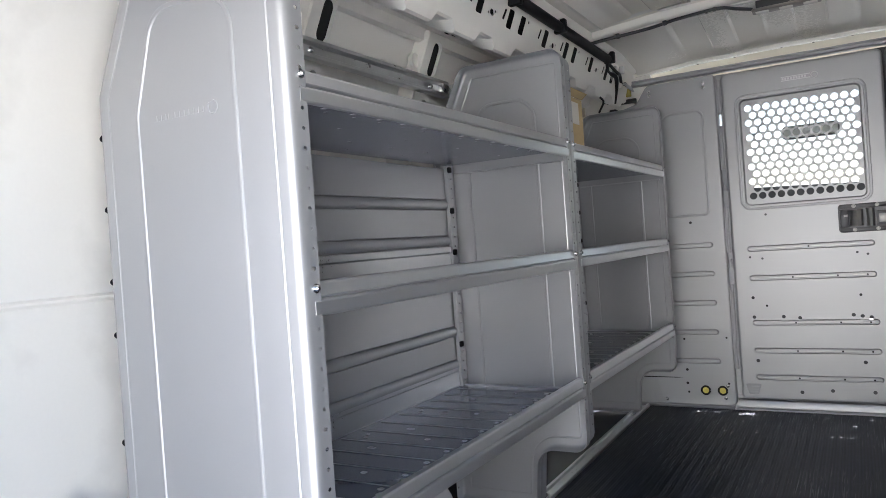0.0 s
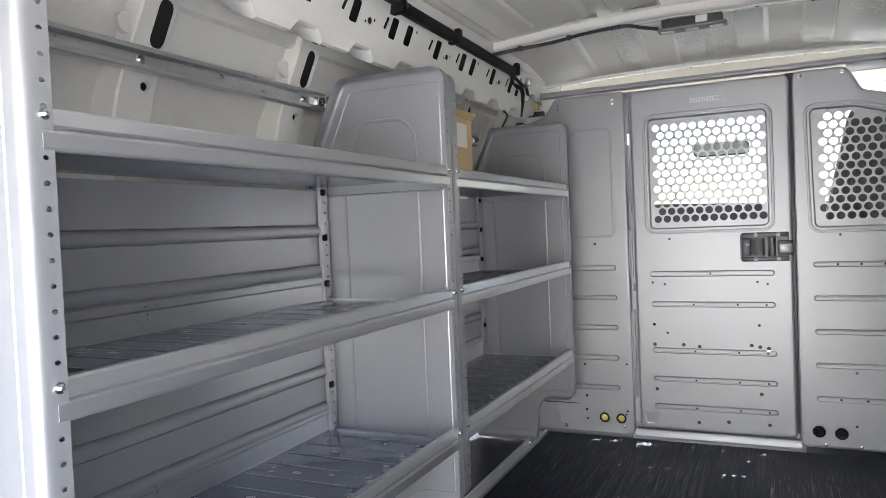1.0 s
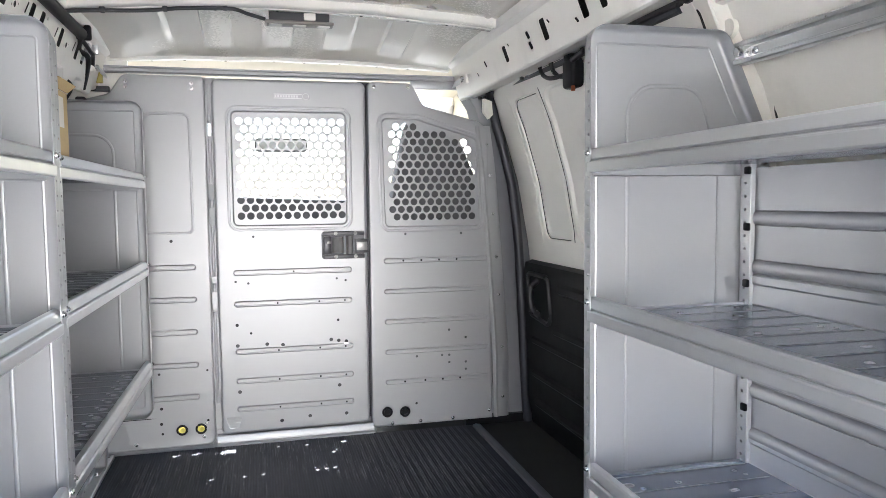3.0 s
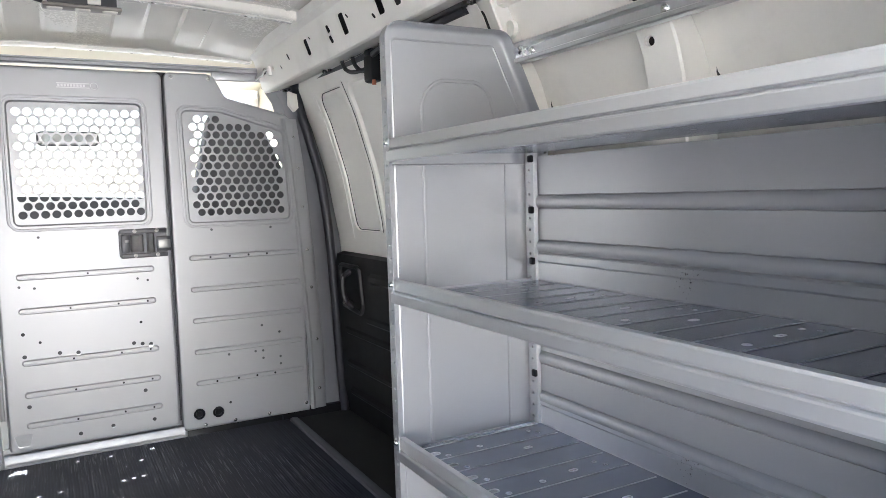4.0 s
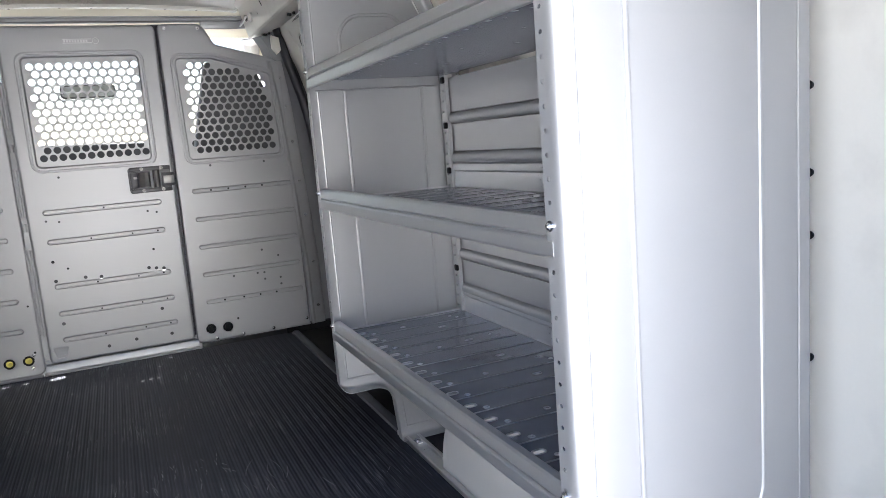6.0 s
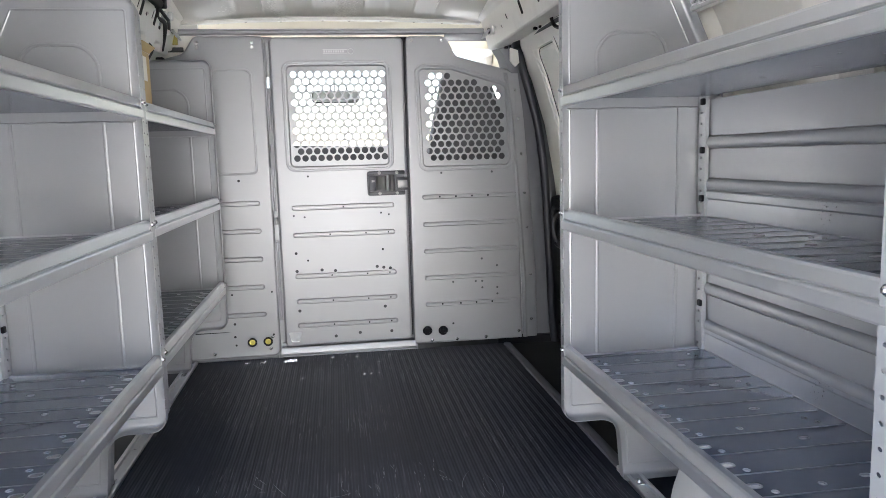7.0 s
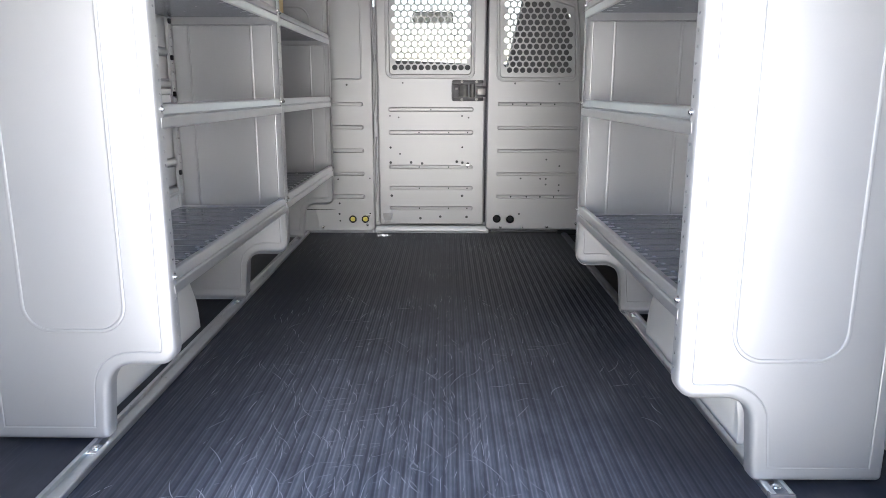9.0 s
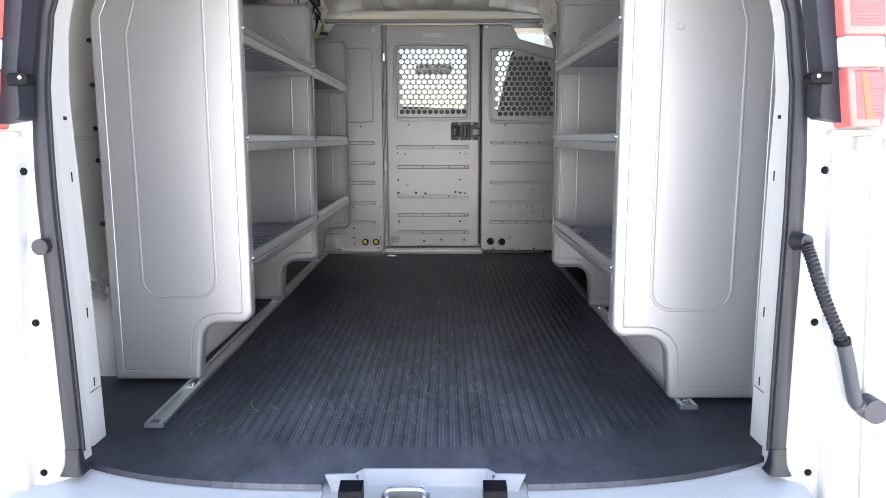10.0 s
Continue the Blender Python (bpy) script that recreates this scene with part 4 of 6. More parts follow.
# maker's stamp: plain bars
for k, (u0, u1, v) in enumerate(((-0.055, 0.045, 1.272), (-0.055, 0.045, 1.258))):
    bm = bmesh.new()
    box(bm, u0, u1, -0.002, 0.0005, v - 0.0015, v + 0.0015)
    part("stamp_bar", bm, BARS, dp)
bm = bmesh.new()
for k in range(9):
    box(bm, -0.052 + k * 0.0095, -0.0455 + k * 0.0095, -0.0018, 0.0005, 1.261, 1.269)
tube(bm, [on_part(u, v, 0.001) for u, v in ring(0.058, 1.265, 0.011, 16)] + [on_part(0.069, 1.265, 0.001)], 0.0015, 6, caps=False)
part("stamp_lettering", bm, BARS, dp)

# paddle latch on the door: dark plate between two jaws, worn lever, slide bolt over the joint
LATCHM = material("dark_grey_latch_paint", (0.075, 0.075, 0.08), 0.4, 0.5, 0.1, (40, 40, 40), 300, 0.05)
WORN = material("worn_latch_steel", (0.3, 0.295, 0.285), 0.38, 0.6, 0.12, (60, 60, 60), 300, 0.05)
bm = bmesh.new()
formed(bm, rounded([(0.104, 0.671, 0.012), (0.262, 0.671, 0.004), (0.262, 0.774, 0.004), (0.104, 0.774, 0.012)], 4), [(0, 0), (0, 0.003), (0.002, 0.005), (0.010, 0.005)], on_part)
latch = part("latch", bm, LATCHM, bulkhead, "dark grey surface-mounted paddle latch")
for v0, v1 in ((0.672, 0.687), (0.758, 0.773)):
    bm = bmesh.new()
    box(bm, 0.108, 0.262, -0.014, -0.003, v0, v1, 0.003)
    part("jaw", bm, LATCHM, latch)
bm = bmesh.new()
box(bm, 0.110, 0.138, -0.016, -0.003, 0.690, 0.755, 0.004)
part("block", bm, LATCHM, latch)
bm = bmesh.new()
box(bm, 0.122, 0.136, -0.0185, -0.015, 0.728, 0.737, 0.001)
part("catch", bm, WORN, latch)
bm = bmesh.new()
extruded(bm, [(0.140, -0.004), (0.142, -0.016), (0.150, -0.026), (0.164, -0.031), (0.177, -0.027), (0.183, -0.014), (0.184, -0.004)], 0.694, 0.752, lambda u, v, w: Vector((u, v, w)))
part("paddle", bm, WORN, latch, "worn grey steel lever")
bm = bmesh.new()
extruded(bm, [(0.194, -0.004), (0.196, -0.020), (0.203, -0.026), (0.212, -0.024), (0.219, -0.013), (0.220, -0.004)], 0.690, 0.756, lambda u, v, w: Vector((u, v, w)))
part("bolt_end", bm, WORN, latch)
bm = bmesh.new()
box(bm, 0.226, 0.277, -0.013, -0.004, 0.692, 0.744, 0.003)
part("slide_bolt", bm, LATCHM, latch)
bm = bmesh.new()
box(bm, 0.232, 0.272, -0.015, -0.0125, 0.702, 0.733, 0.001)
part("bolt_face", bm, WORN, latch)
for u in (0.155, 0.228):
    for v in (0.680, 0.766):
        bm = bmesh.new()
        dome_bolt(bm, on_part(u, v, 0.0138), (0, -1, 0), 0.0048)
        part("rivet", bm, WORN, latch)
# hinge down the joint of door and side panel
bm = bmesh.new()
for z0, z1 in ((0.16, 0.48), (0.62, 0.80), (0.95, 1.12), (1.19, 1.30)):
    cyl(bm, (-0.2795, -0.002, (z0 + z1) / 2), (0, 0, 1), 0.006, z1 - z0, 12)
    box(bm, -0.29, -0.27, 0.001, 0.003, z0, z1)
for k in range(12):
    cyl(bm, (-0.2795, -0.002, 0.18 + 0.1 * k), (0, 0, 1), 0.0068, 0.03, 12)
part("hinge", bm, PARTITION, dp, "grey piano hinge")

# right panel, cut away at the top corner, its outer strip bent forward
ro = rounded([(0.2815, 0.018, 0.02), (0.765, 0.018, 0.0), (0.752, 1.155, 0.0), (0.715, 1.185, 0.02), (0.495, 1.243, 0.03), (0.452, 1.325, 0.035), (0.2835, 1.325, 0.02)], 5)
rwin_pts = [(0.342, 0.783, 0.022), (0.722, 0.783, 0.022), (0.708, 1.122, 0.025), (0.475, 1.192, 0.03), (0.333, 1.195, 0.022)]
rwin = rounded(rwin_pts, 5)
rholes = [small(u, v, 0.005) for u, v in ((0.588, 0.381), (0.655, 0.348), (0.588, 0.282), (0.588, 0.253), (0.655, 0.251), (0.655, 0.222), (0.559, 0.283), (0.459, 0.284), (0.42, 0.77 - 0.012), (0.64, 0.757), (0.455, 0.1))]
rgrom = [ring(0.34, 0.075, 0.0165, 16), ring(0.409, 0.072, 0.0165, 16)]
bm = bmesh.new()
formed(bm, ro, RIM, on_part, [rwin, *rholes, *rgrom])
a = [bm.verts.new(on_part(u, v, 0)) for u, v in rwin]
b = [bm.verts.new(on_part(u, v, -0.009)) for u, v in inset(rwin, 0.006)]
for i in range(len(rwin)):
    bm.faces.new((a[i - 1], a[i], b[i], b[i - 1]))
bead(bm, inset(rwin, -0.012), 0.010, 0.003, on_part, True)
for z in (0.657, 0.54, 0.424, 0.307, 0.19):
    pill(bm, 0.335, 0.747, z, 0.02, 0.004, on_part)
rp = part("side_panel", bm, PARTITION, bulkhead, "grey steel panel with pressed ribs", 0.0015)


def in_poly(u, v, poly):
    c = False
    for (x1, y1), (x2, y2) in zip(poly, poly[1:] + poly[:1]):
        if (y1 > v) != (y2 > v) and u < (x2 - x1) * (v - y1) / (y2 - y1) + x1:
            c = not c
    return c


rmask = inset(rwin, 0.026)
lattice(lambda u, v: in_poly(u, v, rmask), 0.358, 1.163, 12, 13, rp, inset(rwin, 0.0))
for z, us in ((0.657, (0.41, 0.48, 0.55, 0.62)), (0.19, (0.41, 0.49, 0.56, 0.63))):
    for u in us:
        bm = bmesh.new()
        cyl(bm, on_part(u, z, 0.004), (0, 1, 0), 0.004, 0.0014, 8)
        part("hole", bm, HOLE, rp)
for g, v in ((0.34, 0.075), (0.409, 0.072)):
    bm = bmesh.new()
    tube(bm, [on_part(u, w, 0.003) for u, w in ring(g, v, 0.0165, 20)] + [on_part(g + 0.0165, v, 0.003)], 0.0045, 8, caps=False)
    cyl(bm, on_part(g, v, -0.012), (0, 1, 0), 0.015, 0.004, 14)
    part("grommet", bm, BLACK, rp)
# bent outer strip with its row of bolts
bm = bmesh.new()
rows = []
for z in [0.02 + 1.15 * i / 24 for i in range(25)]:
    xe = float(np.interp(z, [0.02, 0.3, 0.65, 1.0, 1.17], [0.835, 0.832, 0.81, 0.785, 0.763]))
    rows.append([bm.verts.new(p) for p in ((xe - 0.066, 0.002, z), (xe - 0.062, -0.003, z), (xe - 0.056, -0.0065, z), (xe - 0.050, -0.003, z), (xe - 0.046, 0.001, z), (xe - 0.010, 0.004, z), (xe - 0.002, 0.008, z), (xe, 0.014, z), (xe, 0.05, z))])
for a, b in zip(rows, rows[1:]):
    for i in range(8):
        bm.faces.new((a[i], a[i + 1], b[i + 1], b[i]))
part("edge_strip", bm, PARTITION, rp, "grey flanged edge strip with bolts", 0.0015)
for z in (0.1, 0.3, 0.51, 0.66, 0.83, 0.98, 1.10):
    xe = float(np.interp(z, [0.02, 0.3, 0.65, 1.0, 1.17], [0.835, 0.832, 0.81, 0.785, 0.763]))
    bm = bmesh.new()
    dome_bolt(bm, (xe - 0.026, 0.002, z), (-0.1, -1, 0), 0.004)
    part("bolt", bm, BOLT, rp)
# bolts along top and foot of the partition
for u, v in ((-0.55, 1.302), (-0.336, 1.302), (-0.55, 1.285), (-0.336, 1.285), (0.309, 1.308), (0.437, 1.308), (-0.56, 0.03), (-0.33, 0.041), (0.36, 0.03), (0.47, 0.03), (0.60, 0.032), (0.75, 0.05), (-0.32, 0.09)):
    bm = bmesh.new()
    dome_bolt(bm, on_part(u, v, 0.001), (0, -1, 0), 0.0045)
    part("bolt", bm, BOLT, bulkhead)
# mullion between door and right panel, top rail, foot rail
bm = bmesh.new()
# strip added out of sight to stop sun leaking under the door
box(bm, -0.30, 0.30, 0.032, 0.040, -0.0135, 0.052)
box(bm, -0.30, -0.258, 0.042, 0.055, 0.02, 1.02, 0.003)
# another added strip, blocking sun below the left panel
box(bm, -0.80, -0.30, 0.012, 0.028, -0.0135, 0.045)
box(bm, -0.30, -0.285, 0.006, 0.02, 1.02, 1.30)
box(bm, -0.276, -0.258, 0.006, 0.02, 1.02, 1.30)
box(bm, -0.30, -0.258, 0.036, 0.05, 1.30, 1.33, 0.003)
extruded(bm, [(0.002, 1.334), (-0.004, 1.337), (-0.004, 1.347), (-0.010, 1.349), (-0.010, 1.354), (0.03, 1.354), (0.03, 1.334)], -0.63, 0.66, lambda u, v, s: Vector((s, u, v)))
box(bm, 0.45, 0.70, 0.004, 0.018, 1.305, 1.34, 0.004)
part("frame", bm, PARTITION, bulkhead, "grey folded frame rails of the partition")
# backing of the door joint, coloured dark to give the groove its shade
bm = bmesh.new()
box(bm, 0.25, 0.30, 0.036, 0.05, 0.02, 1.33, 0.003)
part("joint_shade_strip", bm, LATCHM, bulkhead, "dark strip behind the panel joint, its colour standing for groove shade")
bm = bmesh.new()
extruded(bm, [(0.02, -0.0135), (-0.010, -0.0135), (-0.011, 0.006), (-0.006, 0.012), (-0.004, 0.034), (-0.001, 0.038), (0.02, 0.038)], -0.285, 0.285, lambda u, v, s: Vector((s, u, v)))
part("threshold", bm, PARTITION, bulkhead, "grey folded threshold strip")

# ---- shelving units ----
DEPTH, LENGTH = 0.393, 1.067
KNEE = [(0.0, 0.175, 0.034), (0.138, 0.175, 0.052), (0.152, 0.012, 0.010), (DEPTH, 0.012, 0.010), (DEPTH, 1.0, 0.03), (0.292, 1.212, 0.034), (0.0, 1.212, 0.034)]
SHELF_TOPS = (0.980, 0.694, 0.364)


def end_panel_mesh():
    """Folded end panel: flat web, rolled rim, flange turned into the unit; u is depth from the aisle."""
    bm = bmesh.new()
    out = rounded(KNEE, 7)

    def place(u, v, h):
        return Vector((-u, -h, v))

    formed(bm, out, [(0.0, -0.014), (0.0004, -0.009), (0.002, -0.0044), (0.005, -0.0014), (0.009, -0.0002), (0.013, 0.0), (0.0258, 0.0), (0.0268, -0.0007), (0.0282, -0.0012), (0.0296, -0.0007), (0.0306, 0.0)], place)
    line = rounded([(0.095, 0.248, 0.055), (0.298, 0.248, 0.055), (0.30, 0.955, 0.05), (0.252, 1.105, 0.05), (0.095, 1.105, 0.06)], 8)
    bead(bm, line, 0.0085, 0.0030, place, True)
    bead(bm, line, 0.0085, -0.0030, place, True)
    # flange round the rim, plain but for the front and back edges, which carry holes
    n = len(out)
    for i in range(n):
        (u0, v0), (u1, v1) = out[i], out[(i + 1) % n]
        long_edge = abs(v1 - v0) > 0.5
        if long_edge:
            sgn = 1 if v1 > v0 else -1
            za, zb = min(v0, v1), max(v0, v1)
            perforated_strip(bm, za, zb, 0.0105, 0.0268, za + 0.02, 0.0029, lambda s, w, h: Vector((-u0, 0.0245 + w, s)))
        else:
            bm.faces.new([bm.verts.new(Vector((-a, y, b))) for a, b, y in ((u0, v0, 0.014), (u1, v1, 0.014), (u1, v1, 0.035), (u0, v0, 0.035))])
    # perforated upright folded along the back, in front of the back sheet
    perforated_strip(bm, 0.33, 0.985, 0.0145, 0.0268, 0.35, 0.0032, lambda s, w, h: Vector((-0.350, 0.0205 + w, s)))
    extruded(bm, [(0.366, 0.001), (0.357, 0.002), (0.3515, 0.0035), (0.350, 0.006)], 0.33, 0.985, lambda u, v, s: Vector((-u, v, s)), closed=False)
    extruded(bm, [(0.350, 0.035), (0.3515, 0.0365), (0.360, 0.037)], 0.33, 0.985, lambda u, v, s: Vector((-u, v, s)), closed=False)
    return finish(bm, "end_panel", 32)


def shelf_mesh():
    """Shelf tray: rolled front lip, flat floor with pressed lines and drain holes, upright back lip."""
    bm = bmesh.new()
    y0, y1 = 0.022, LENGTH - 0.022
    prof = [(0.012, -0.043), (0.003, -0.0468), (0.0, -0.0455), (-0.0008, -0.043), (-0.0008, -0.0278), (0.0002, -0.0258), (0.0022, -0.0246), (0.0062, -0.0240), (0.0068, -0.0222), (0.0052, -0.0208), (0.0022, -0.0202), (0.0012, -0.0188), (0.0052, -0.0042), (0.0074, -0.0010), (0.012, 0.0), (0.0165, 0.0), (0.019, -0.001), (0.0205, -0.005), (0.0205, -0.0265), (0.0225, -0.029)]
    extruded(bm, prof, y0, y1, lambda u, v, s: Vector((-u, s, v)), closed=False)
    back = [(0.356, -0.029), (0.358, -0.027), (0.360, 0.012), (0.356, 0.016), (0.356, 0.03), (0.361, 0.034), (0.366, 0.034)]
    extruded(bm, back, y0, y1, lambda u, v, s: Vector((-u, s, v)), closed=False)
    holes = []
    rnd = random.Random(3)
    k = 0
    y = y0 + 0.055
    while y < y1 - 0.03:
        holes.append(rounded([(0.05, y - 0.0065, 0.006), (0.07, y - 0.0065, 0.006), (0.07, y + 0.0065, 0.006), (0.05, y + 0.0065, 0.006)], 3))
        holes.append(ring(0.079, y + 0.022, 0.004, 8))
        if k % 2:
            holes.append(rounded([(0.232, y - 0.003, 0.003), (0.248, y - 0.003, 0.003), (0.248, y + 0.004, 0.003), (0.232, y + 0.004, 0.003)], 3))
        if k % 3 == 0:
            holes.append(ring(0.16, y + 0.012, 0.0045, 8))
            holes.append(ring(0.30, y - 0.01, 0.0032, 8))
            holes.append(ring(0.31, y + 0.012, 0.0025, 8))
        y += 0.0732
        k += 1
    fill(bm, [[(0.0225, y0), (0.356, y0), (0.356, y1), (0.0225, y1)], *holes], lambda u, v, h: Vector((-u, v, h)), -0.029)
    for h in holes:
        bead(bm, inset(h, -0.0010), 0.0022, 0.0011, lambda u, v, w: Vector((-u, v, w - 0.029)), True)
    # low folded ends
    for yy in (y0, y1):
        bm.faces.new([bm.verts.new(p) for p in ((-0.0225, yy, -0.029), (-0.356, yy, -0.029), (-0.356, yy, -0.024), (-0.0225, yy, -0.024))])
    me = finish(bm, "shelf", 13)
    # lighter lips and rims, darker tray floor: reflections put into the colour
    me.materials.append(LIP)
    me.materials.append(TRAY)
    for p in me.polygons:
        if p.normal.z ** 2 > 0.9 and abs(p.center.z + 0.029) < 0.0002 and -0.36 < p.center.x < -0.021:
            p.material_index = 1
    return me


def pressed_rib_mesh():
    bm = bmesh.new()
    bead(bm, [(0.03, 0), (0.345, 0)], 0.0042, 0.0009, lambda u, v, h: Vector((-u, v, h - 0.0276)))
    return finish(bm, "pressed_rib")


def back_panel_mesh():
    """Sheet behind the shelves with horizontal rolled ridges."""
    bm = bmesh.new()
    prof = [(0.364, 0.335)]
    for z in (0.395, 0.488, 0.645, 0.742, 0.842):
        prof += [(0.364, z - 0.0165), (0.366, z - 0.015), (0.363, z - 0.0135), (0.358, z - 0.011), (0.3555, z - 0.006), (0.3548, z), (0.3555, z + 0.006), (0.358, z + 0.011), (0.363, z + 0.0135), (0.366, z + 0.015), (0.364, z + 0.0165)]
    prof.append((0.364, 0.943))
    extruded(bm, prof, 0.02, LENGTH - 0.02, lambda u, v, s: Vector((-u, s, v)), closed=False)
    return finish(bm, "back_panel", 50)


def bolt_mesh(axis, r=0.006):
    return finish(dome_bolt(bmesh.new(), (0, 0, 0), axis, r), "bolt")


RIB = pressed_rib_mesh()
BRACKET = finish(extruded(bmesh.new(), [(0.004, -0.030), (0.004, -0.052), (0.006, -0.054), (0.016, -0.054), (0.016, -0.0525), (0.0075, -0.0525), (0.0055, -0.050), (0.0055, -0.030)], 0.02, 0.345, lambda u, v, w: Vector((-w, u, v))), "end_bracket")
PANEL, SHELF, BACK = end_panel_mesh(), shelf_mesh(), back_panel_mesh()
AISLE_BOLT = bolt_mesh((1, 0, 0), 0.0045)
CLIP = finish(box(bmesh.new(), -0.004, 0.004, -0.008, 0.008, -0.008, 0.008, 0.003), "clip")
PLUG = finish(cyl(cyl(bmesh.new(), (-0.003, 0, 0), (1, 0, 0), 0.004, 0.01, 10), (-0.010, 0, 0), (1, 0, 0), 0.0045, 0.005, 14, 0.0065), "clip")
# black marks laid on the lip for its dark slots and holes
SLOTDOT = finish(box(bmesh.new(), -0.0006, 0.0006, -0.0012, 0.0012, -0.0036, 0.0036), "hole")
HOLEDOT = finish(cyl(bmesh.new(), (0, 0, 0), (1, 0, 0), 0.0042, 0.001, 10), "hole")


def shelving_unit(label):
    """One bay: two end panels, three shelves, back; origin at the floor below its rear front corner."""
    u = thing("shelving_unit", label, "shelving", "van shelving bays")
    ends = []
    for y, flip in ((0.0, 1), (LENGTH, -1)):
        e = part("end_panel", PANEL, STEEL, u, "", 0.0012)
        e.matrix_local = Matrix.Translation((0, y, 0)) @ Matrix.Diagonal((1, flip, 1, 1))
        ends.append(e)
        for z in SHELF_TOPS:
            b = part("bolt", AISLE_BOLT, BOLT, e, "")
            b.matrix_local = pose(0.0008, 0.0245, z - 0.009)
        for z in (0.938, 0.824, 0.709, 0.624, 0.452):
            c = part("clip", CLIP, BLACK, e)
            c.matrix_local = pose(-0.347, 0.030, z)
            c = part("clip", PLUG, BLACK, e)
            c.matrix_local = pose(-DEPTH - 0.002, 0.014, z)
    for z in SHELF_TOPS:
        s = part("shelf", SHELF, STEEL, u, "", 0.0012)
        s.matrix_local = pose(0, 0, z)
        for y in (0.05, LENGTH - 0.05):
            h = part("hole", HOLEDOT, HOLE, s)
            h.matrix_local = pose(-0.0008, y, -0.033)
        for y in (0.25, 0.455, 0.66, 0.865):
            h = part("hole", SLOTDOT, HOLE, s)
            h.matrix_local = pose(-0.0008, y, -0.033)
        for k in range(14):
            h = part("pressed_rib", RIB, STEEL, s)
            h.matrix_local = pose(0, 0.04 + 0.0732 * k, 0)
        for y in (0.0, LENGTH):
            h = part("end_bracket", BRACKET, STEEL, s)
            h.matrix_local = pose(0, y, 0) @ Matrix.Diagonal((1, 1 if y == 0 else -1, 1, 1))
    part("back_panel", BACK, STEEL, u, "", 0.001)
    return u


unit = shelving_unit("grey steel shelving bay with three empty shelves beside the rear opening")
unit.matrix_basis = pose(-0.464, 0.694, 0)
unit2 = copy_thing(unit, pose(-0.474, 1.781, 0))
tagged(unit2, "grey steel shelving bay with a cardboard box on its top shelf")
unit3 = copy_thing(unit, pose(0.498, 0.541 + LENGTH, 0, 0, 0, 180))
tagged(unit3, "grey steel shelving bay with empty shelves beside the side door")
# stamped maker's lettering on the two rear end panels, as plain bars
for un, flip in ((unit, 0), (unit3, 1)):
    e = [c for c in un.children if c.name.startswith("end_panel")][flip]
    bm = bmesh.new()
    for k in range(11):
        w = 0.0065 if k != 3 else 0.002
        u0 = -0.262 + k * 0.0098
        box(bm, u0, u0 + w, -0.0014, 0.001, 0.942, 0.950)
    tube(bm, [(u, -0.001, v) for u, v in ring(-0.139, 0.946, 0.009, 14)] + [(-0.130, -0.001, 0.946)], 0.0012, 5, caps=False)
    part("stamp_lettering", bm, STEEL, e)

# ---- floor rails below the units ----
def floor_rail(x, y0, y1, bolts, label, turn=0.0):
    r = thing("floor_rail", label, "rail", "floor rails", at=(x, y0, 0))
    bm = bmesh.new()
    w = 0.0225
    prof = [(-w, 0.0), (-w, 0.011), (-w + 0.003, 0.013), (-w + 0.011, 0.013), (-w + 0.012, 0.0045), (w - 0.012, 0.0045), (w - 0.011, 0.013), (w - 0.003, 0.013), (w, 0.011), (w, 0.0)]
    extruded(bm, prof, 0, y1 - y0, lambda u, v, s: Vector((u, s, v + 0.0005)))
    part("channel", bm, ZINC, r, "galvanised steel channel")
    bm = bmesh.new()
    box(bm, -w - 0.001, w + 0.001, -0.004, 0.012, 0.0, 0.0125, 0.002)
    box(bm, -0.012, 0.012, 0.012, 0.026, 0.004, 0.0105, 0.002)
    part("end_cap", bm, material("grey_cap_plastic", (0.13, 0.13, 0.14), 0.5), r, "grey plastic end cap")
    for y in bolts:
        bm = bmesh.new()
        box(bm, -0.012, 0.012, y - y0 - 0.018, y - y0 + 0.018, 0.005, 0.0095, 0.0015)
        dome_bolt(bm, (0, y - y0, 0.0095), (0, 0, 1), 0.0065)
        part("anchor_bolt", bm, BOLT, r, "bright anchor bolt and washer plate")
    r.rotation_euler.z = radians(turn)
    return r


floor_rail(-0.624, 0.384, 2.965, (0.66, 1.71, 1.84, 2.80), "galvanised floor rail running under the shelving bays", 0.55)
floor_rail(0.688, 0.498, 1.66, (0.525, 1.57), "galvanised floor rail running under one shelving bay")

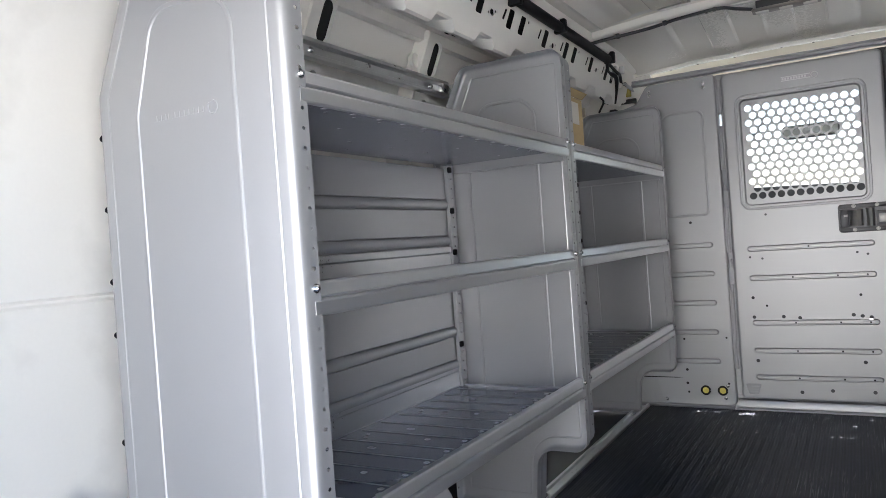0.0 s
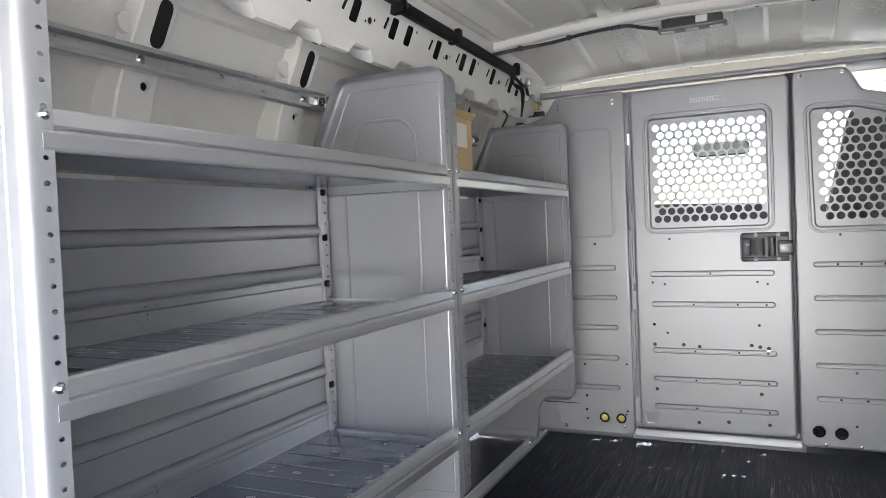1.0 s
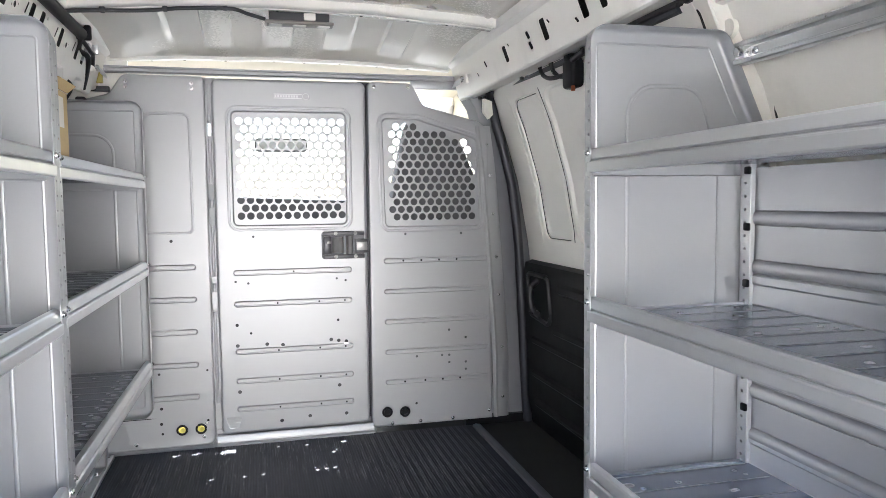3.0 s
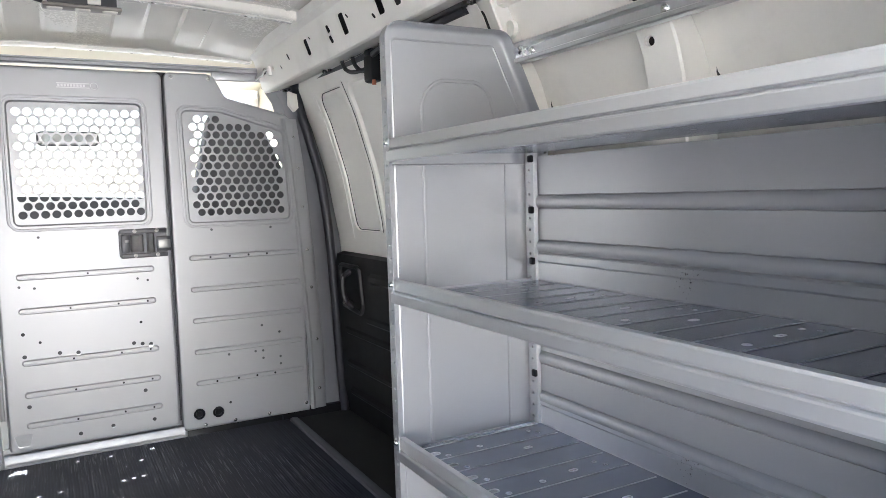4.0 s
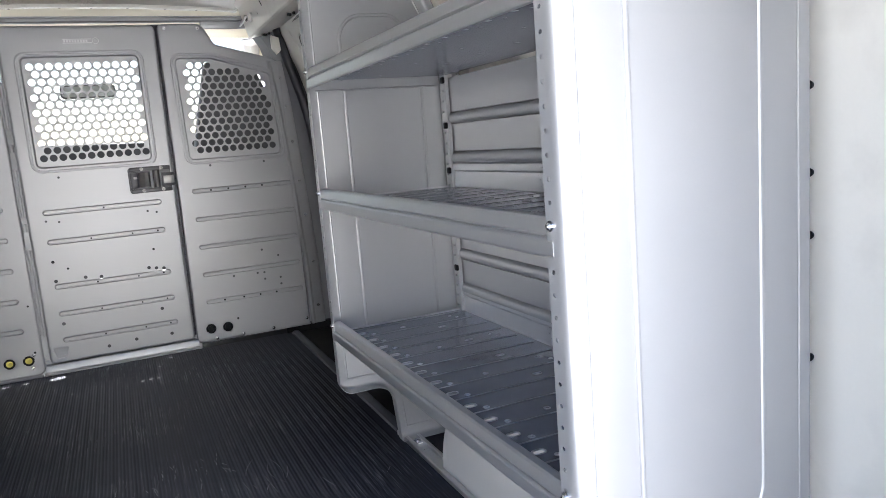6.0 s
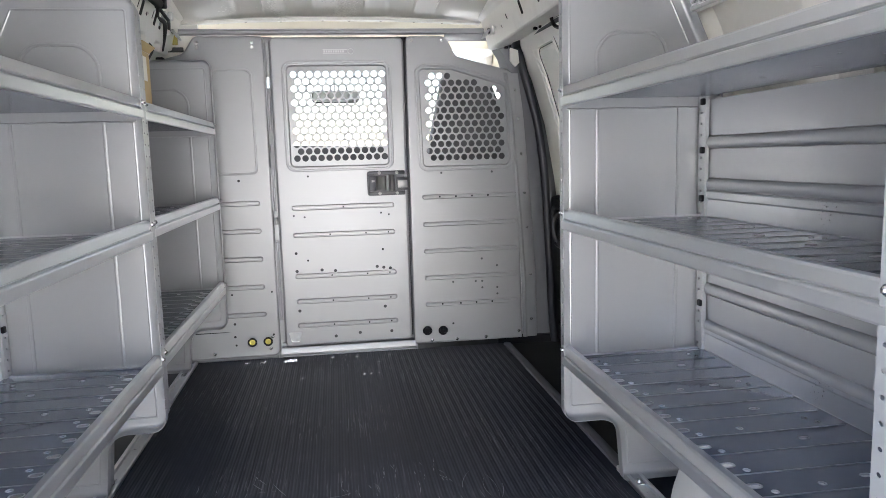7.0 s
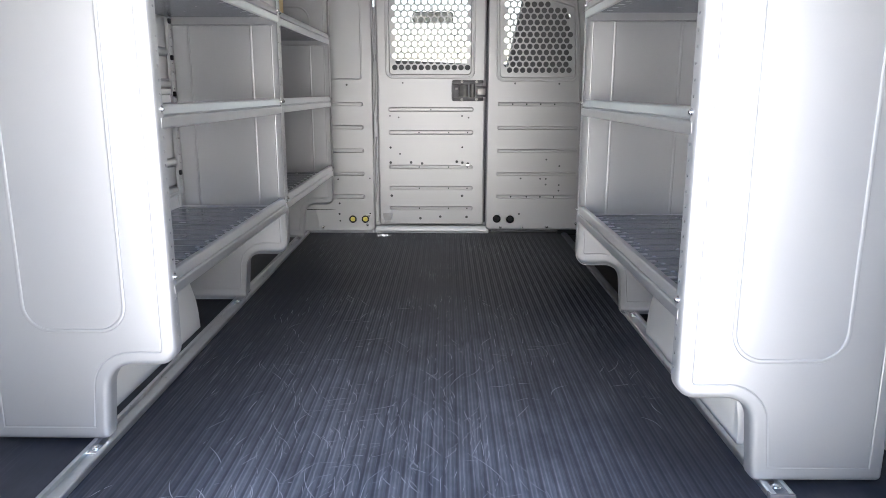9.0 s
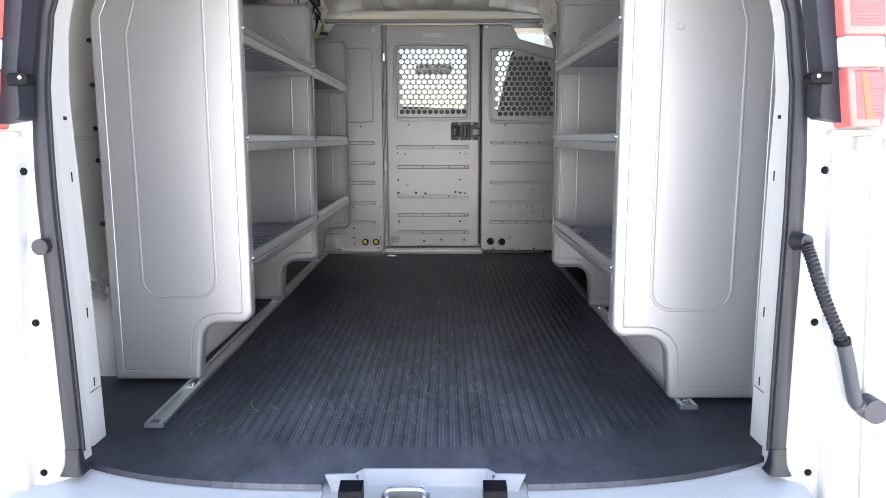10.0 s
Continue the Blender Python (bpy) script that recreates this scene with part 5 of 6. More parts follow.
# ---- wall channels above the shelves ----
def wall_channel(sgn, y0, y1, bolts):
    c = thing("wall_channel", "galvanised slotted channel bolted across the body ribs", "rail", "wall channels", at=(sgn * 0.815, y0, 1.168))
    bm = bmesh.new()
    prof = [(0.018, -0.0225), (0.0, -0.0225), (-0.003, -0.02), (-0.003, -0.013), (0.0, -0.011), (0.014, -0.0105), (0.014, 0.0105), (0.0, 0.011), (-0.003, 0.013), (-0.003, 0.02), (0.0, 0.0225), (0.018, 0.0225)]
    extruded(bm, prof, 0, y1 - y0, lambda u, v, s: Vector((sgn * u, s, v)))
    part("channel", bm, ZINC, c)
    for y in bolts:
        bm = bmesh.new()
        dome_bolt(bm, (sgn * 0.014, y - y0, 0), (-sgn, 0, 0), 0.006)
        part("bolt", bm, BOLT, c)
    bm = bmesh.new()
    ye = y1 - y0 - 0.018
    box(bm, sgn * 0.006 - 0.009, sgn * 0.006 + 0.009, ye - 0.014, ye + 0.014, -0.012, 0.014, 0.003)
    cyl(bm, (-sgn * 0.006, ye, 0.001), (-sgn, 0, 0), 0.009, 0.008, 6)
    part("clamp_nut", bm, BOLT, c, "bright clamp and nut")
    return c


wall_channel(-1, 0.75, 1.765, (1.19, 1.69))
wall_channel(-1, 1.80, 2.80, (1.86, 2.2))
wall_channel(1, 0.60, 1.585, (1.16, 1.54))

# ---- wheel houses ----
def wheel_house(sgn, y0, y1):
    bm = bmesh.new()
    rows = []
    N = 36
    for k in range(N + 1):
        t = -math.cos(math.pi * k / N)
        y = (y0 + y1) / 2 + (y1 - y0) / 2 * t
        top = 0.318 * max(0.0, 1 - abs(t) ** 2.3) ** 0.5
        rows.append([bm.verts.new((sgn * x, y, z)) for x, z in ((0.684, -0.01), (0.686, 0.80 * top), (0.69, 0.89 * top), (0.70, 0.955 * top), (0.72, 0.99 * top), (0.76, top), (0.99, top))])
    for a, b in zip(rows, rows[1:]):
        for i in range(6):
            bm.faces.new((a[i], a[i + 1], b[i + 1], b[i]))
    return structure("wheel_house", bm, WHITE, "white painted wheel housing under the shelves")


wheel_house(-1, 0.76, 1.46)
wheel_house(1, 0.70, 1.40)
# quarter brace and lower panel behind the rear left bay, and its twin
for sgn in (-1, 1):
    bm = bmesh.new()
    arc = [(0.66, 0.335), (0.74, 0.285), (0.83, 0.24), (0.92, 0.215)]
    pts = curve_points([(0, y, z) for y, z in arc], 6)
    outl = [(p.y, p.z + 0.034) for p in pts] + [(p.y, p.z - 0.034) for p in pts[::-1]]
    slots = []
    for f in (0.22, 0.5, 0.78):
        p = pts[int(f * (len(pts) - 1))]
        slots.append(rounded([(p.y - 0.026, p.z + 0.0, 0.011), (p.y + 0.022, p.z - 0.026, 0.011), (p.y + 0.026, p.z + 0.0, 0.011), (p.y - 0.022, p.z + 0.026, 0.011)], 4))
    fill(bm, [outl, *slots], lambda u, v, h: Vector((sgn * (0.955 - 0.10 * (u - 0.66)), u, v)))
    structure("quarter_brace", bm, WHITE, "white pressed steel brace with long holes", 0.004)
    bm = bmesh.new()
    fence = [(0.70, 0.858), (0.80, 0.852), (0.90, 0.848), (0.925, 0.847), (0.932, 0.852), (0.935, 0.872), (0.944, 0.872), (0.947, 0.85), (0.955, 0.843), (0.968, 0.842), (0.98, 0.85), (0.985, 0.88), (0.70, 0.90)]
    extruded(bm, fence, 0.0, 0.27, lambda u, v, s: Vector((sgn * u, v + 0.12 * (s / 0.27) ** 2, s + 0.003)), steps=8)
    extruded(bm, [(0.70, 0.0), (0.93, 0.0), (0.93, 0.006), (0.70, 0.006)], 0.835, 0.85, lambda u, v, s: Vector((sgn * u, s, v + 0.002)))
    structure("quarter_panel", bm, WHITE, "white lower quarter panel beside the wheel housing")

# ---- loose and small things ----
# cardboard box on the top shelf of the second bay
cb = thing("cardboard_box", "open kraft cardboard box with a white label on the top shelf", "box", at=(-0.565, 1.885, 0.952))
bm = bmesh.new()
box(bm, -0.075, 0.075, -0.075, 0.065, 0.0, 0.158, 0.001, 1)
part("body", bm, CARD, cb)
for dx, dy, r in ((0.075, 0, -1), (-0.075, 0, 1)):
    bm = bmesh.new()
    extruded(bm, [(0, 0), (0.003, 0), (0.003 - r * 0.016, 0.014), (-r * 0.016, 0.014)], -0.07, 0.06, lambda u, v, s: Vector((dx + u, s, 0.1582 + v)))
    part("flap", bm, CARD, cb)
bm = bmesh.new()
box(bm, 0.0752, 0.0762, -0.045, 0.03, 0.085, 0.145)
part("label", bm, PAPER, cb, "white paper label")

# dome lamp on the roof cross member
lamp = thing("dome_lamp", "grey cargo lamp with three small lenses under the roof", "lamp", at=(0.012, 2.478, 1.405))
bm = bmesh.new()
box(bm, -0.098, 0.098, -0.028, 0.022, -0.012, -0.002, 0.005, 3)
part("bezel", bm, material("brown_grey_plastic", (0.2, 0.18, 0.16), 0.4), lamp)
bm = bmesh.new()
box(bm, -0.085, 0.085, -0.02, 0.018, -0.002, 0.022, 0.002)
part("housing", bm, DASH, lamp)
for x in (-0.068, 0.0, 0.068):
    bm = bmesh.new()
    formed(bm, rounded([(x - 0.02, -0.018, 0.008), (x + 0.02, -0.018, 0.008), (x + 0.02, 0.012, 0.008), (x - 0.02, 0.012, 0.008)], 4), [(0, 0.0), (0.002, 0.003), (0.006, 0.004)], lambda u, v, h: Vector((u, v, -0.0118 - h)))
    part("lens", bm, LENS, lamp)
bm = bmesh.new()
box(bm, 0.012, 0.045, -0.03, -0.02, 0.0, 0.02, 0.002)
part("connector", bm, PAPER, lamp)

# cable across the roof to the lamp
bm = bmesh.new()
cable = curve_points([(-0.60, 2.40, 1.385), (-0.52, 2.43, 1.398), (-0.40, 2.445, 1.408), (-0.30, 2.435, 1.417), (-0.18, 2.43, 1.421), (-0.13, 2.452, 1.414), (-0.085, 2.475, 1.408)], 8)
tube(bm, cable, 0.0055, 8)
for k in (9, 20, 31):
    p = cable[k]
    box(bm, p.x - 0.006, p.x + 0.006, p.y - 0.008, p.y + 0.008, p.z - 0.006, p.z + 0.01, 0.002)
tagged(part("lamp_cable", bm, CABLE), "black taped cable clipped across the roof member", "cable")
# wiring trunk along the left roof rail
trunk = thing("wiring_trunk", "black wiring conduit along the roof side rail", "cable", at=(-0.592, 1.5, 1.378))
bm = bmesh.new()
pts = curve_points([(0.0, -0.6, 0.018), (0.0, -0.2, 0.012), (-0.002, 0.05, 0.008), (0.004, 0.14, 0.004), (0.0, 0.24, 0.008), (-0.002, 0.36, 0.004)], 8)
tube(bm, pts, 0.013, 10, ripple=0.04)
part("loom", bm, CABLE, trunk)
for y0, y1 in ((0.30, 0.60), (0.62, 1.10)):
    bm = bmesh.new()
    tube(bm, [(-0.004, y0 + (y1 - y0) * k / 12, 0.002 - 0.012 * (y0 + (y1 - y0) * k / 12 - 0.3)) for k in range(13)], 0.0165, 12)
    part("sleeve", bm, BLACK, trunk)
for y in (0.27, 0.61, 1.12):
    bm = bmesh.new()
    box(bm, -0.022, 0.018, y - 0.012, y + 0.012, -0.02, 0.022, 0.005)
    part("clip", bm, BLACK, trunk)
bm = bmesh.new()
tube(bm, curve_points([(0, 1.1, -0.01), (-0.03, 1.18, -0.035), (-0.02, 1.25, -0.045), (-0.035, 1.30, -0.08), (-0.055, 1.33, -0.13)], 6), 0.008, 8)
part("wire", bm, CABLE, trunk)
bm = bmesh.new()
tube(bm, curve_points([(-0.01, 1.12, -0.015), (0.0, 1.2, -0.04), (-0.012, 1.28, -0.035), (-0.03, 1.36, -0.06)], 6), 0.006, 8)
part("wire", bm, CABLE, trunk)
bm = bmesh.new()
tube(bm, curve_points([(-0.05, 1.1, -0.10), (-0.06, 1.13, -0.125), (-0.045, 1.15, -0.15), (-0.065, 1.15, -0.19)], 6), 0.004, 6)
part("wire", bm, CABLE, trunk)
bm = bmesh.new()
box(bm, -0.085, -0.055, 1.35, 1.38, -0.19, -0.15, 0.006)
part("plug", bm, CABLE, trunk)
bm = bmesh.new()
for dx, dy, dz in ((-0.02, 1.24, -0.02), (-0.035, 1.28, -0.03), (-0.01, 1.3, -0.012)):
    box(bm, dx - 0.01, dx + 0.01, dy - 0.01, dy + 0.01, dz - 0.014, dz + 0.014, 0.002)
part("bracket", bm, ZINC, trunk)
# yellow connector near the left end of the partition
yc = thing("connector", "yellow plastic wiring connector hanging by the partition", "connector", at=(-0.625, 2.96, 1.312))
bm = bmesh.new()
box(bm, -0.012, 0.012, -0.01, 0.01, -0.024, 0.02, 0.003)
part("shell", bm, YELLOW, yc)
bm = bmesh.new()
tube(bm, curve_points([(0, 0, 0.025), (0.005, 0, 0.05), (-0.02, 0.01, 0.075)], 5), 0.004, 6)
part("lead", bm, CABLE, yc)
bm = bmesh.new()
box(bm, -0.05, 0.03, 0.004, 0.02, -0.05, -0.032, 0.003)
part("holder", bm, CABLE, yc)
# latch and its two curved arms over the side door
act = thing("door_latch", "black upper door latch on two bent arms above the side door", "latch", at=(0.752, 2.25, 1.26))
bm = bmesh.new()
formed(bm, rounded([(-0.05, 0.06, 0.02), (0.012, 0.05, 0.02), (0.012, 0.215, 0.03), (-0.05, 0.20, 0.03)], 5), [(0, 0.006), (0.003, 0.012), (0.008, 0.014), (0.016, 0.010)], lambda u, v, h: Vector((u, v, 0.050 - h)))
part("plate", bm, BLACK, act, "", 0.002)
for dx, dy in ((0.0, 0.0), (-0.018, 0.045)):
    bm = bmesh.new()
    tube(bm, curve_points([(dx - 0.01, 0.10 + dy, 0.045), (dx - 0.006, 0.105 + dy, 0.02), (dx, 0.085 + dy, -0.005), (dx + 0.006, 0.05 + dy * 0.6, -0.018), (0.008, 0.0, -0.015)], 6), 0.0065, 8)
    part("arm", bm, CABLE, act)
bm = bmesh.new()
box(bm, -0.012, 0.028, -0.055, 0.018, -0.062, 0.022, 0.012, 3)
box(bm, -0.016, 0.02, -0.04, 0.0, 0.012, 0.034, 0.008, 3)
part("latch_body", bm, BLACK, act)
bm = bmesh.new()
cyl(bm, (-0.004, -0.045, -0.066), (0, 0, 1), 0.006, 0.014, 10)
part("end_cap", bm, material("orange_plastic", (0.45, 0.12, 0.05), 0.5), act, "small orange cap")
bm = bmesh.new()
tube(bm, curve_points([(-0.03, -0.62, 0.022), (-0.03, -0.3, 0.026), (-0.012, -0.06, 0.01)], 6), 0.009, 8)
part("hose", bm, CABLE, act)
# bracket cluster at the front end of the right roof rail
rnd = random.Random(5)
for sgn in (-1, 1):
    rb = thing("rail_bracket", "small painted steel bracket at the end of the roof rail", "bracket", "rail brackets", at=(sgn * 0.628, 2.90, 1.325))
    bm = bmesh.new()
    extruded(bm, [(-0.03, 0.02), (-0.012, 0.024), (0.0, 0.0), (0.02, -0.004), (0.03, -0.024), (0.034, -0.022), (0.024, 0.0), (0.002, 0.006), (-0.01, 0.03), (-0.03, 0.026)], -0.05, 0.045, lambda u, v, s: Vector((-sgn * u, s, v)))
    part("plate", bm, ZINC, rb)
    for k in range(4):
        bm = bmesh.new()
        dome_bolt(bm, (-sgn * rnd.uniform(-0.02, 0.02), -0.04 + k * 0.024, rnd.uniform(-0.004, 0.004)), (-sgn * 0.5, -0.5, -0.6), 0.006)
        part("bolt", bm, BOLT, rb)
    bm = bmesh.new()
    box(bm, -0.014, 0.014, -0.07, -0.045, -0.02, 0.012, 0.003)
    part("tab", bm, PRIMER, rb)
bm = bmesh.new()
extruded(bm, [(0, 0), (0.03, -0.01), (0.035, -0.06), (0.02, -0.075), (0.0, -0.05)], 2.93, 2.955, lambda u, v, s: Vector((0.715 + u, s, 1.265 + v)))
tagged(part("pillar_clip", bm, PAPER), "white plastic clip at the head of the side door", "clip")

# ---- rear doors, swung open ----
def rear_door(sgn):
    """Door folded right round, seen on its hinge edge and inner side."""
    d = thing("rear_door", "white rear cargo door folded wide open against the body side", "door", "rear doors", at=(CX + sgn * 0.768, 0.085 + RY, 0))

    def at(u, v, h):
        return Vector((sgn * (u + (0.655 - v) * 0.05), -h, v))

    prof = [(0.0, -0.05), (0.0, -0.004), (0.0012, 0.002), (0.005, 0.006), (0.012, 0.0072), (0.04, 0.0085), (0.062, 0.0072), (0.070, 0.004), (0.0745, -0.003), (0.077, -0.012)]
    bm = bmesh.new()
    extruded(bm, prof + [(0.077, -0.05)], -0.115, 0.655, lambda u, v, s: at(u, s, v), steps=8)
    shell = part("hinge_edge", bm, WHITE, d, "white folded hinge edge of the door")
    prof = [(0.0795, -0.05), (0.0795, -0.010), (0.082, -0.005), (0.088, -0.003), (0.12, -0.003), (0.128, 0.001), (0.14, 0.016), (0.15, 0.019), (0.21, 0.019), (0.222, 0.012), (0.24, 0.010), (0.60, 0.012), (0.61, -0.05)]
    bm = bmesh.new()
    extruded(bm, prof, -0.14, 0.62, lambda u, v, s: at(u, s, v), steps=8)
    panel = part("inner_panel", bm, WHITE, d, "white pressed inner panel of the door")
    bm = bmesh.new()
    extruded(bm, [(0.012, -0.05), (0.012, -0.02), (0.05, -0.016), (0.5, -0.01), (0.5, -0.05)], 0.66, 1.25, lambda u, v, s: at(u + 0.20 - 0.16 * (s - 0.66), s, v), steps=6)
    part("upper_shell", bm, WHITE, d)
    for u, v in ((0.105, 0.50), (0.103, 0.385), (0.10, 0.24), (0.10, 0.09), (0.18, 0.33)):
        bm = bmesh.new()
        dome_bolt(bm, at(u, v, -0.0025 if u < 0.15 else 0.0195), (0, -1, 0), 0.004)
        part("screw", bm, WHITE, panel)
    for z in (0.672, -0.118):
        bm = bmesh.new()
        box(bm, sgn * 0.045 - 0.05, sgn * 0.045 + 0.05, -0.006, 0.02, z + 0.012, z + 0.024, 0.003)
        box(bm, sgn * 0.062 - 0.018, sgn * 0.062 + 0.018, -0.022, 0.0, z - 0.012, z + 0.012, 0.003)
        cyl(bm, (sgn * 0.066, -0.024, z), (0, 0, 1), 0.008, 0.028, 14)
        cyl(bm, (sgn * 0.108, -0.014, z), (1, 0, 0), 0.009, 0.04, 12)
        part("hinge", bm, WHITE, d, "white painted door hinge")
    return d


rear_door(1)
rear_door(-1)


def lens_edge(z):
    return 0.777 - (z - 0.701) * 0.15


# screws in the jamb, and the lamp above it
for sgn in (-1, 1):
    for x, z in ((0.774, 0.62), (0.777, 0.322), (0.788, 0.008)):
        bm = bmesh.new()
        dome_bolt(bm, (CX + sgn * (x - 0.009), 0.0995 + RY, z), (0, -1, 0), 0.0052)
        tagged(part("jamb_screw", bm, BLACK), "black screw in the white rear door jamb", "screw", "jamb screws")
    bm = bmesh.new()
    px = CX + sgn * (opening_x(0.735, sgn) + 0.008)
    cyl(bm, (px, 0.112 + RY, 0.735), (0, 1, 0), 0.0095, 0.005, 18)
    cyl(bm, (px, 0.1095 + RY, 0.735), (0, 1, 0), 0.0065, 0.002, 18)
    tagged(part("jamb_plug", bm, WHITE), "white painted round plug in the rear door jamb", "plug", "jamb plugs")
    tl = thing("tail_lamp", "red tail lamp with a white reversing band on the rear corner", "lamp", "tail lamps", at=(CX if sgn > 0 else CX - 0.013, 0.07 + RY, 0.0))
    bm = bmesh.new()
    extruded(bm, rounded([(0.733, 0.724, 0.008), (0.742, 0.716, 0.006), (0.781, 0.708, 0.006), (0.95, 0.705, 0.01), (0.95, 1.25, 0.01), (0.655, 1.25, 0.01), (0.710, 0.915, 0.05), (0.731, 0.806, 0.05)], 4), -0.002, 0.05, lambda u, v, s: Vector((sgn * u, s + 0.12 * (u - 0.72), v)))
    part("housing", bm, HOUSING, tl, "blue-black lamp housing")
    for z0, z1, m, lab in ((0.700, 0.8065, RED, "red lens"), (0.8072, 0.8618, CLEAR, "clear reversing lens"), (0.8625, 1.02, RED, "red lens"), (1.0207, 1.22, RED, "red lens")):
        bm = bmesh.new()
        formed(bm, rounded([(lens_edge(z0), z0, 0.004), (0.836, z0, 0.006), (0.826, z1, 0.006), (lens_edge(z1), z1, 0.004)], 3), [(0, -0.04), (0, 0.022), (0.0015, 0.026), (0.005, 0.029), (0.010, 0.030)], lambda u, v, h: Vector((sgn * u, -h + 1.6 * max(0, u - 0.78) ** 2, v)))
        ln = part("lens", bm, ROSE if m is RED else CLEAR, tl, "pale red outer lens" if m is RED else lab)
        if m is RED:
            # red inner lens with its fine grid, a clear rim left along the slanted edge
            a0, a1, w = 0.008, 0.013, 0.052 if z0 < 0.75 else 0.062

            def face(u, v, h):
                return Vector((sgn * u, -h - 0.030 + 1.6 * max(0, u - 0.78) ** 2, v))

            bm = bmesh.new()
            formed(bm, rounded([(lens_edge(z0) + a0, z0 + 0.014, 0.004), (lens_edge(z0) + a0 + w, z0 + 0.014, 0.004), (lens_edge(z1) + a1 + w, z1 - 0.006, 0.004), (lens_edge(z1) + a1, z1 - 0.006, 0.004)], 3), [(0, -0.004), (0, 0.0005), (0.0015, 0.0016), (0.004, 0.002)], face)
            red = part("red_lens", bm, RED, ln, lab)
            bm = bmesh.new()
            steps = int((z1 - z0 - 0.03) / 0.006)
            for k in range(steps):
                z = z0 + 0.019 + 0.006 * k
                e = lens_edge(z) + a0 + (a1 - a0) * (z - z0) / (z1 - z0)
                extruded(bm, [(z, 0.0017), (z + 0.001, 0.0027), (z + 0.002, 0.0017)], e + 0.004, e + w - 0.004, lambda u, v, q: face(q, u, v))
            part("lens_grid", bm, RED, ln)
            if z0 < 0.75:
                bm = bmesh.new()
                e = lens_edge(z0) + a0
                extruded(bm, [(e + 0.018, 0.0), (e + 0.020, 0.0034), (e + 0.031, 0.0034), (e + 0.033, 0.0)], z0 + 0.014, z1 - 0.008, lambda u, v, q: face(u - 0.22 * (q - z0), q, v), steps=3)
                part("indicator_strip", bm, AMBER, ln, "orange indicator strip")
    bm = bmesh.new()
    formed(bm, rounded([(0.838, 0.70, 0.004), (0.95, 0.70, 0.02), (0.95, 1.22, 0.02), (0.828, 1.22, 0.004)], 3), [(0, -0.04), (0, 0.022), (0.0015, 0.026), (0.005, 0.029), (0.010, 0.030)], lambda u, v, h: Vector((sgn * u, -h + 1.6 * max(0, u - 0.78) ** 2, v)))
    part("lens", bm, CLEAR, tl, "clear outer lens")
    bm = bmesh.new()
    cyl(bm, (sgn * 0.709, -0.010, 0.789), (0, 1, 0), 0.0105, 0.026, 18)
    cyl(bm, (sgn * 0.709, -0.024, 0.789), (0, 1, 0), 0.0105, 0.004, 18, 0.008)
    box(bm, sgn * 0.728 - 0.018, sgn * 0.728 + 0.018, -0.012, 0.02, 0.778, 0.800, 0.004)
    part("mounting_stud", bm, BLACK, tl, "black rubber stud")
    bm = bmesh.new()
    cyl(bm, (sgn * 0.711, -0.0272, 0.791), (0, 1, 0), 0.0035, 0.002, 10)
    part("stud_tip", bm, BOLT, tl)

# corrugated wiring sleeve to the right door
har = thing("door_harness", "black corrugated wiring sleeve from pillar to rear door", "cable", at=(0.011, 0.07 + RY, 0.0))
path = curve_points([(0.742, 0.035, 0.486), (0.745, 0.01, 0.484), (0.752, -0.005, 0.46), (0.772, -0.01, 0.402), (0.797, -0.012, 0.345), (0.824, -0.015, 0.289)], 14)
bm = bmesh.new()
tube(bm, path, 0.0115, 12, ripple=0.1)
part("sleeve", bm, CABLE, har)
bm = bmesh.new()
cyl(bm, (0.744, 0.015, 0.485), (0.2, -1, 0.1), 0.019, 0.03, 16, 0.013)
part("grommet", bm, RUBBER, har)
bm = bmesh.new()
tube(bm, curve_points([(0.824, -0.015, 0.289), (0.833, -0.017, 0.255), (0.846, -0.018, 0.203), (0.86, -0.014, 0.17), (0.898, -0.006, 0.154)], 8), 0.0135, 12)
part("elbow", bm, BLOOM, har, "smooth grey-black rubber elbow")
bm = bmesh.new()
cyl(bm, (0.893, -0.005, 0.157), (0, 1, 0), 0.024, 0.04, 18)
part("elbow_boot", bm, BLOOM, har)
bm = bmesh.new()
cyl(bm, (0.820, -0.015, 0.297), (0.35, 0, -1), 0.0155, 0.009, 14)
part("tie", bm, BLACK, har)
# round rubber buffer in the pillar
bm = bmesh.new()
cyl(bm, (-0.711, 0.098 + RY, 0.475), (0, 1, 0), 0.0155, 0.016, 20)
cyl(bm, (-0.711, 0.089 + RY, 0.475), (0, 1, 0), 0.0155, 0.004, 20, 0.009)
tagged(part("grommet", bm, RUBBER), "round black rubber plug in the white rear pillar", "grommet")

# ---- latch on the sill: striker loop and two buffers ----
for x in (-0.114, 0.168):
    bf = thing("door_buffer", "black plastic door buffer on the sill", "buffer", "sill buffers", at=(x, 0.04 + RY, -0.022))
    bm = bmesh.new()
    extruded(bm, [(-0.021, 0.0), (-0.021, 0.02), (-0.017, 0.028), (0.018, 0.034), (0.022, 0.0)], -0.023, 0.023, lambda u, v, s: Vector((s, u, v)))
    part("block", bm, BLACK, bf)
    for k in (-1, 0, 1):
        bm = bmesh.new()
        box(bm, k * 0.013 - 0.0052, k * 0.013 + 0.0052, -0.0225, -0.02, 0.004, 0.014)
        part("slot", bm, HOLE, bf)
st = thing("striker", "bright steel striker loop on a base plate", "striker", at=(-0.007, 0.030 + RY, -0.015))
bm = bmesh.new()
box(bm, -0.048, 0.048, -0.026, 0.028, -0.004, 0.003, 0.002)
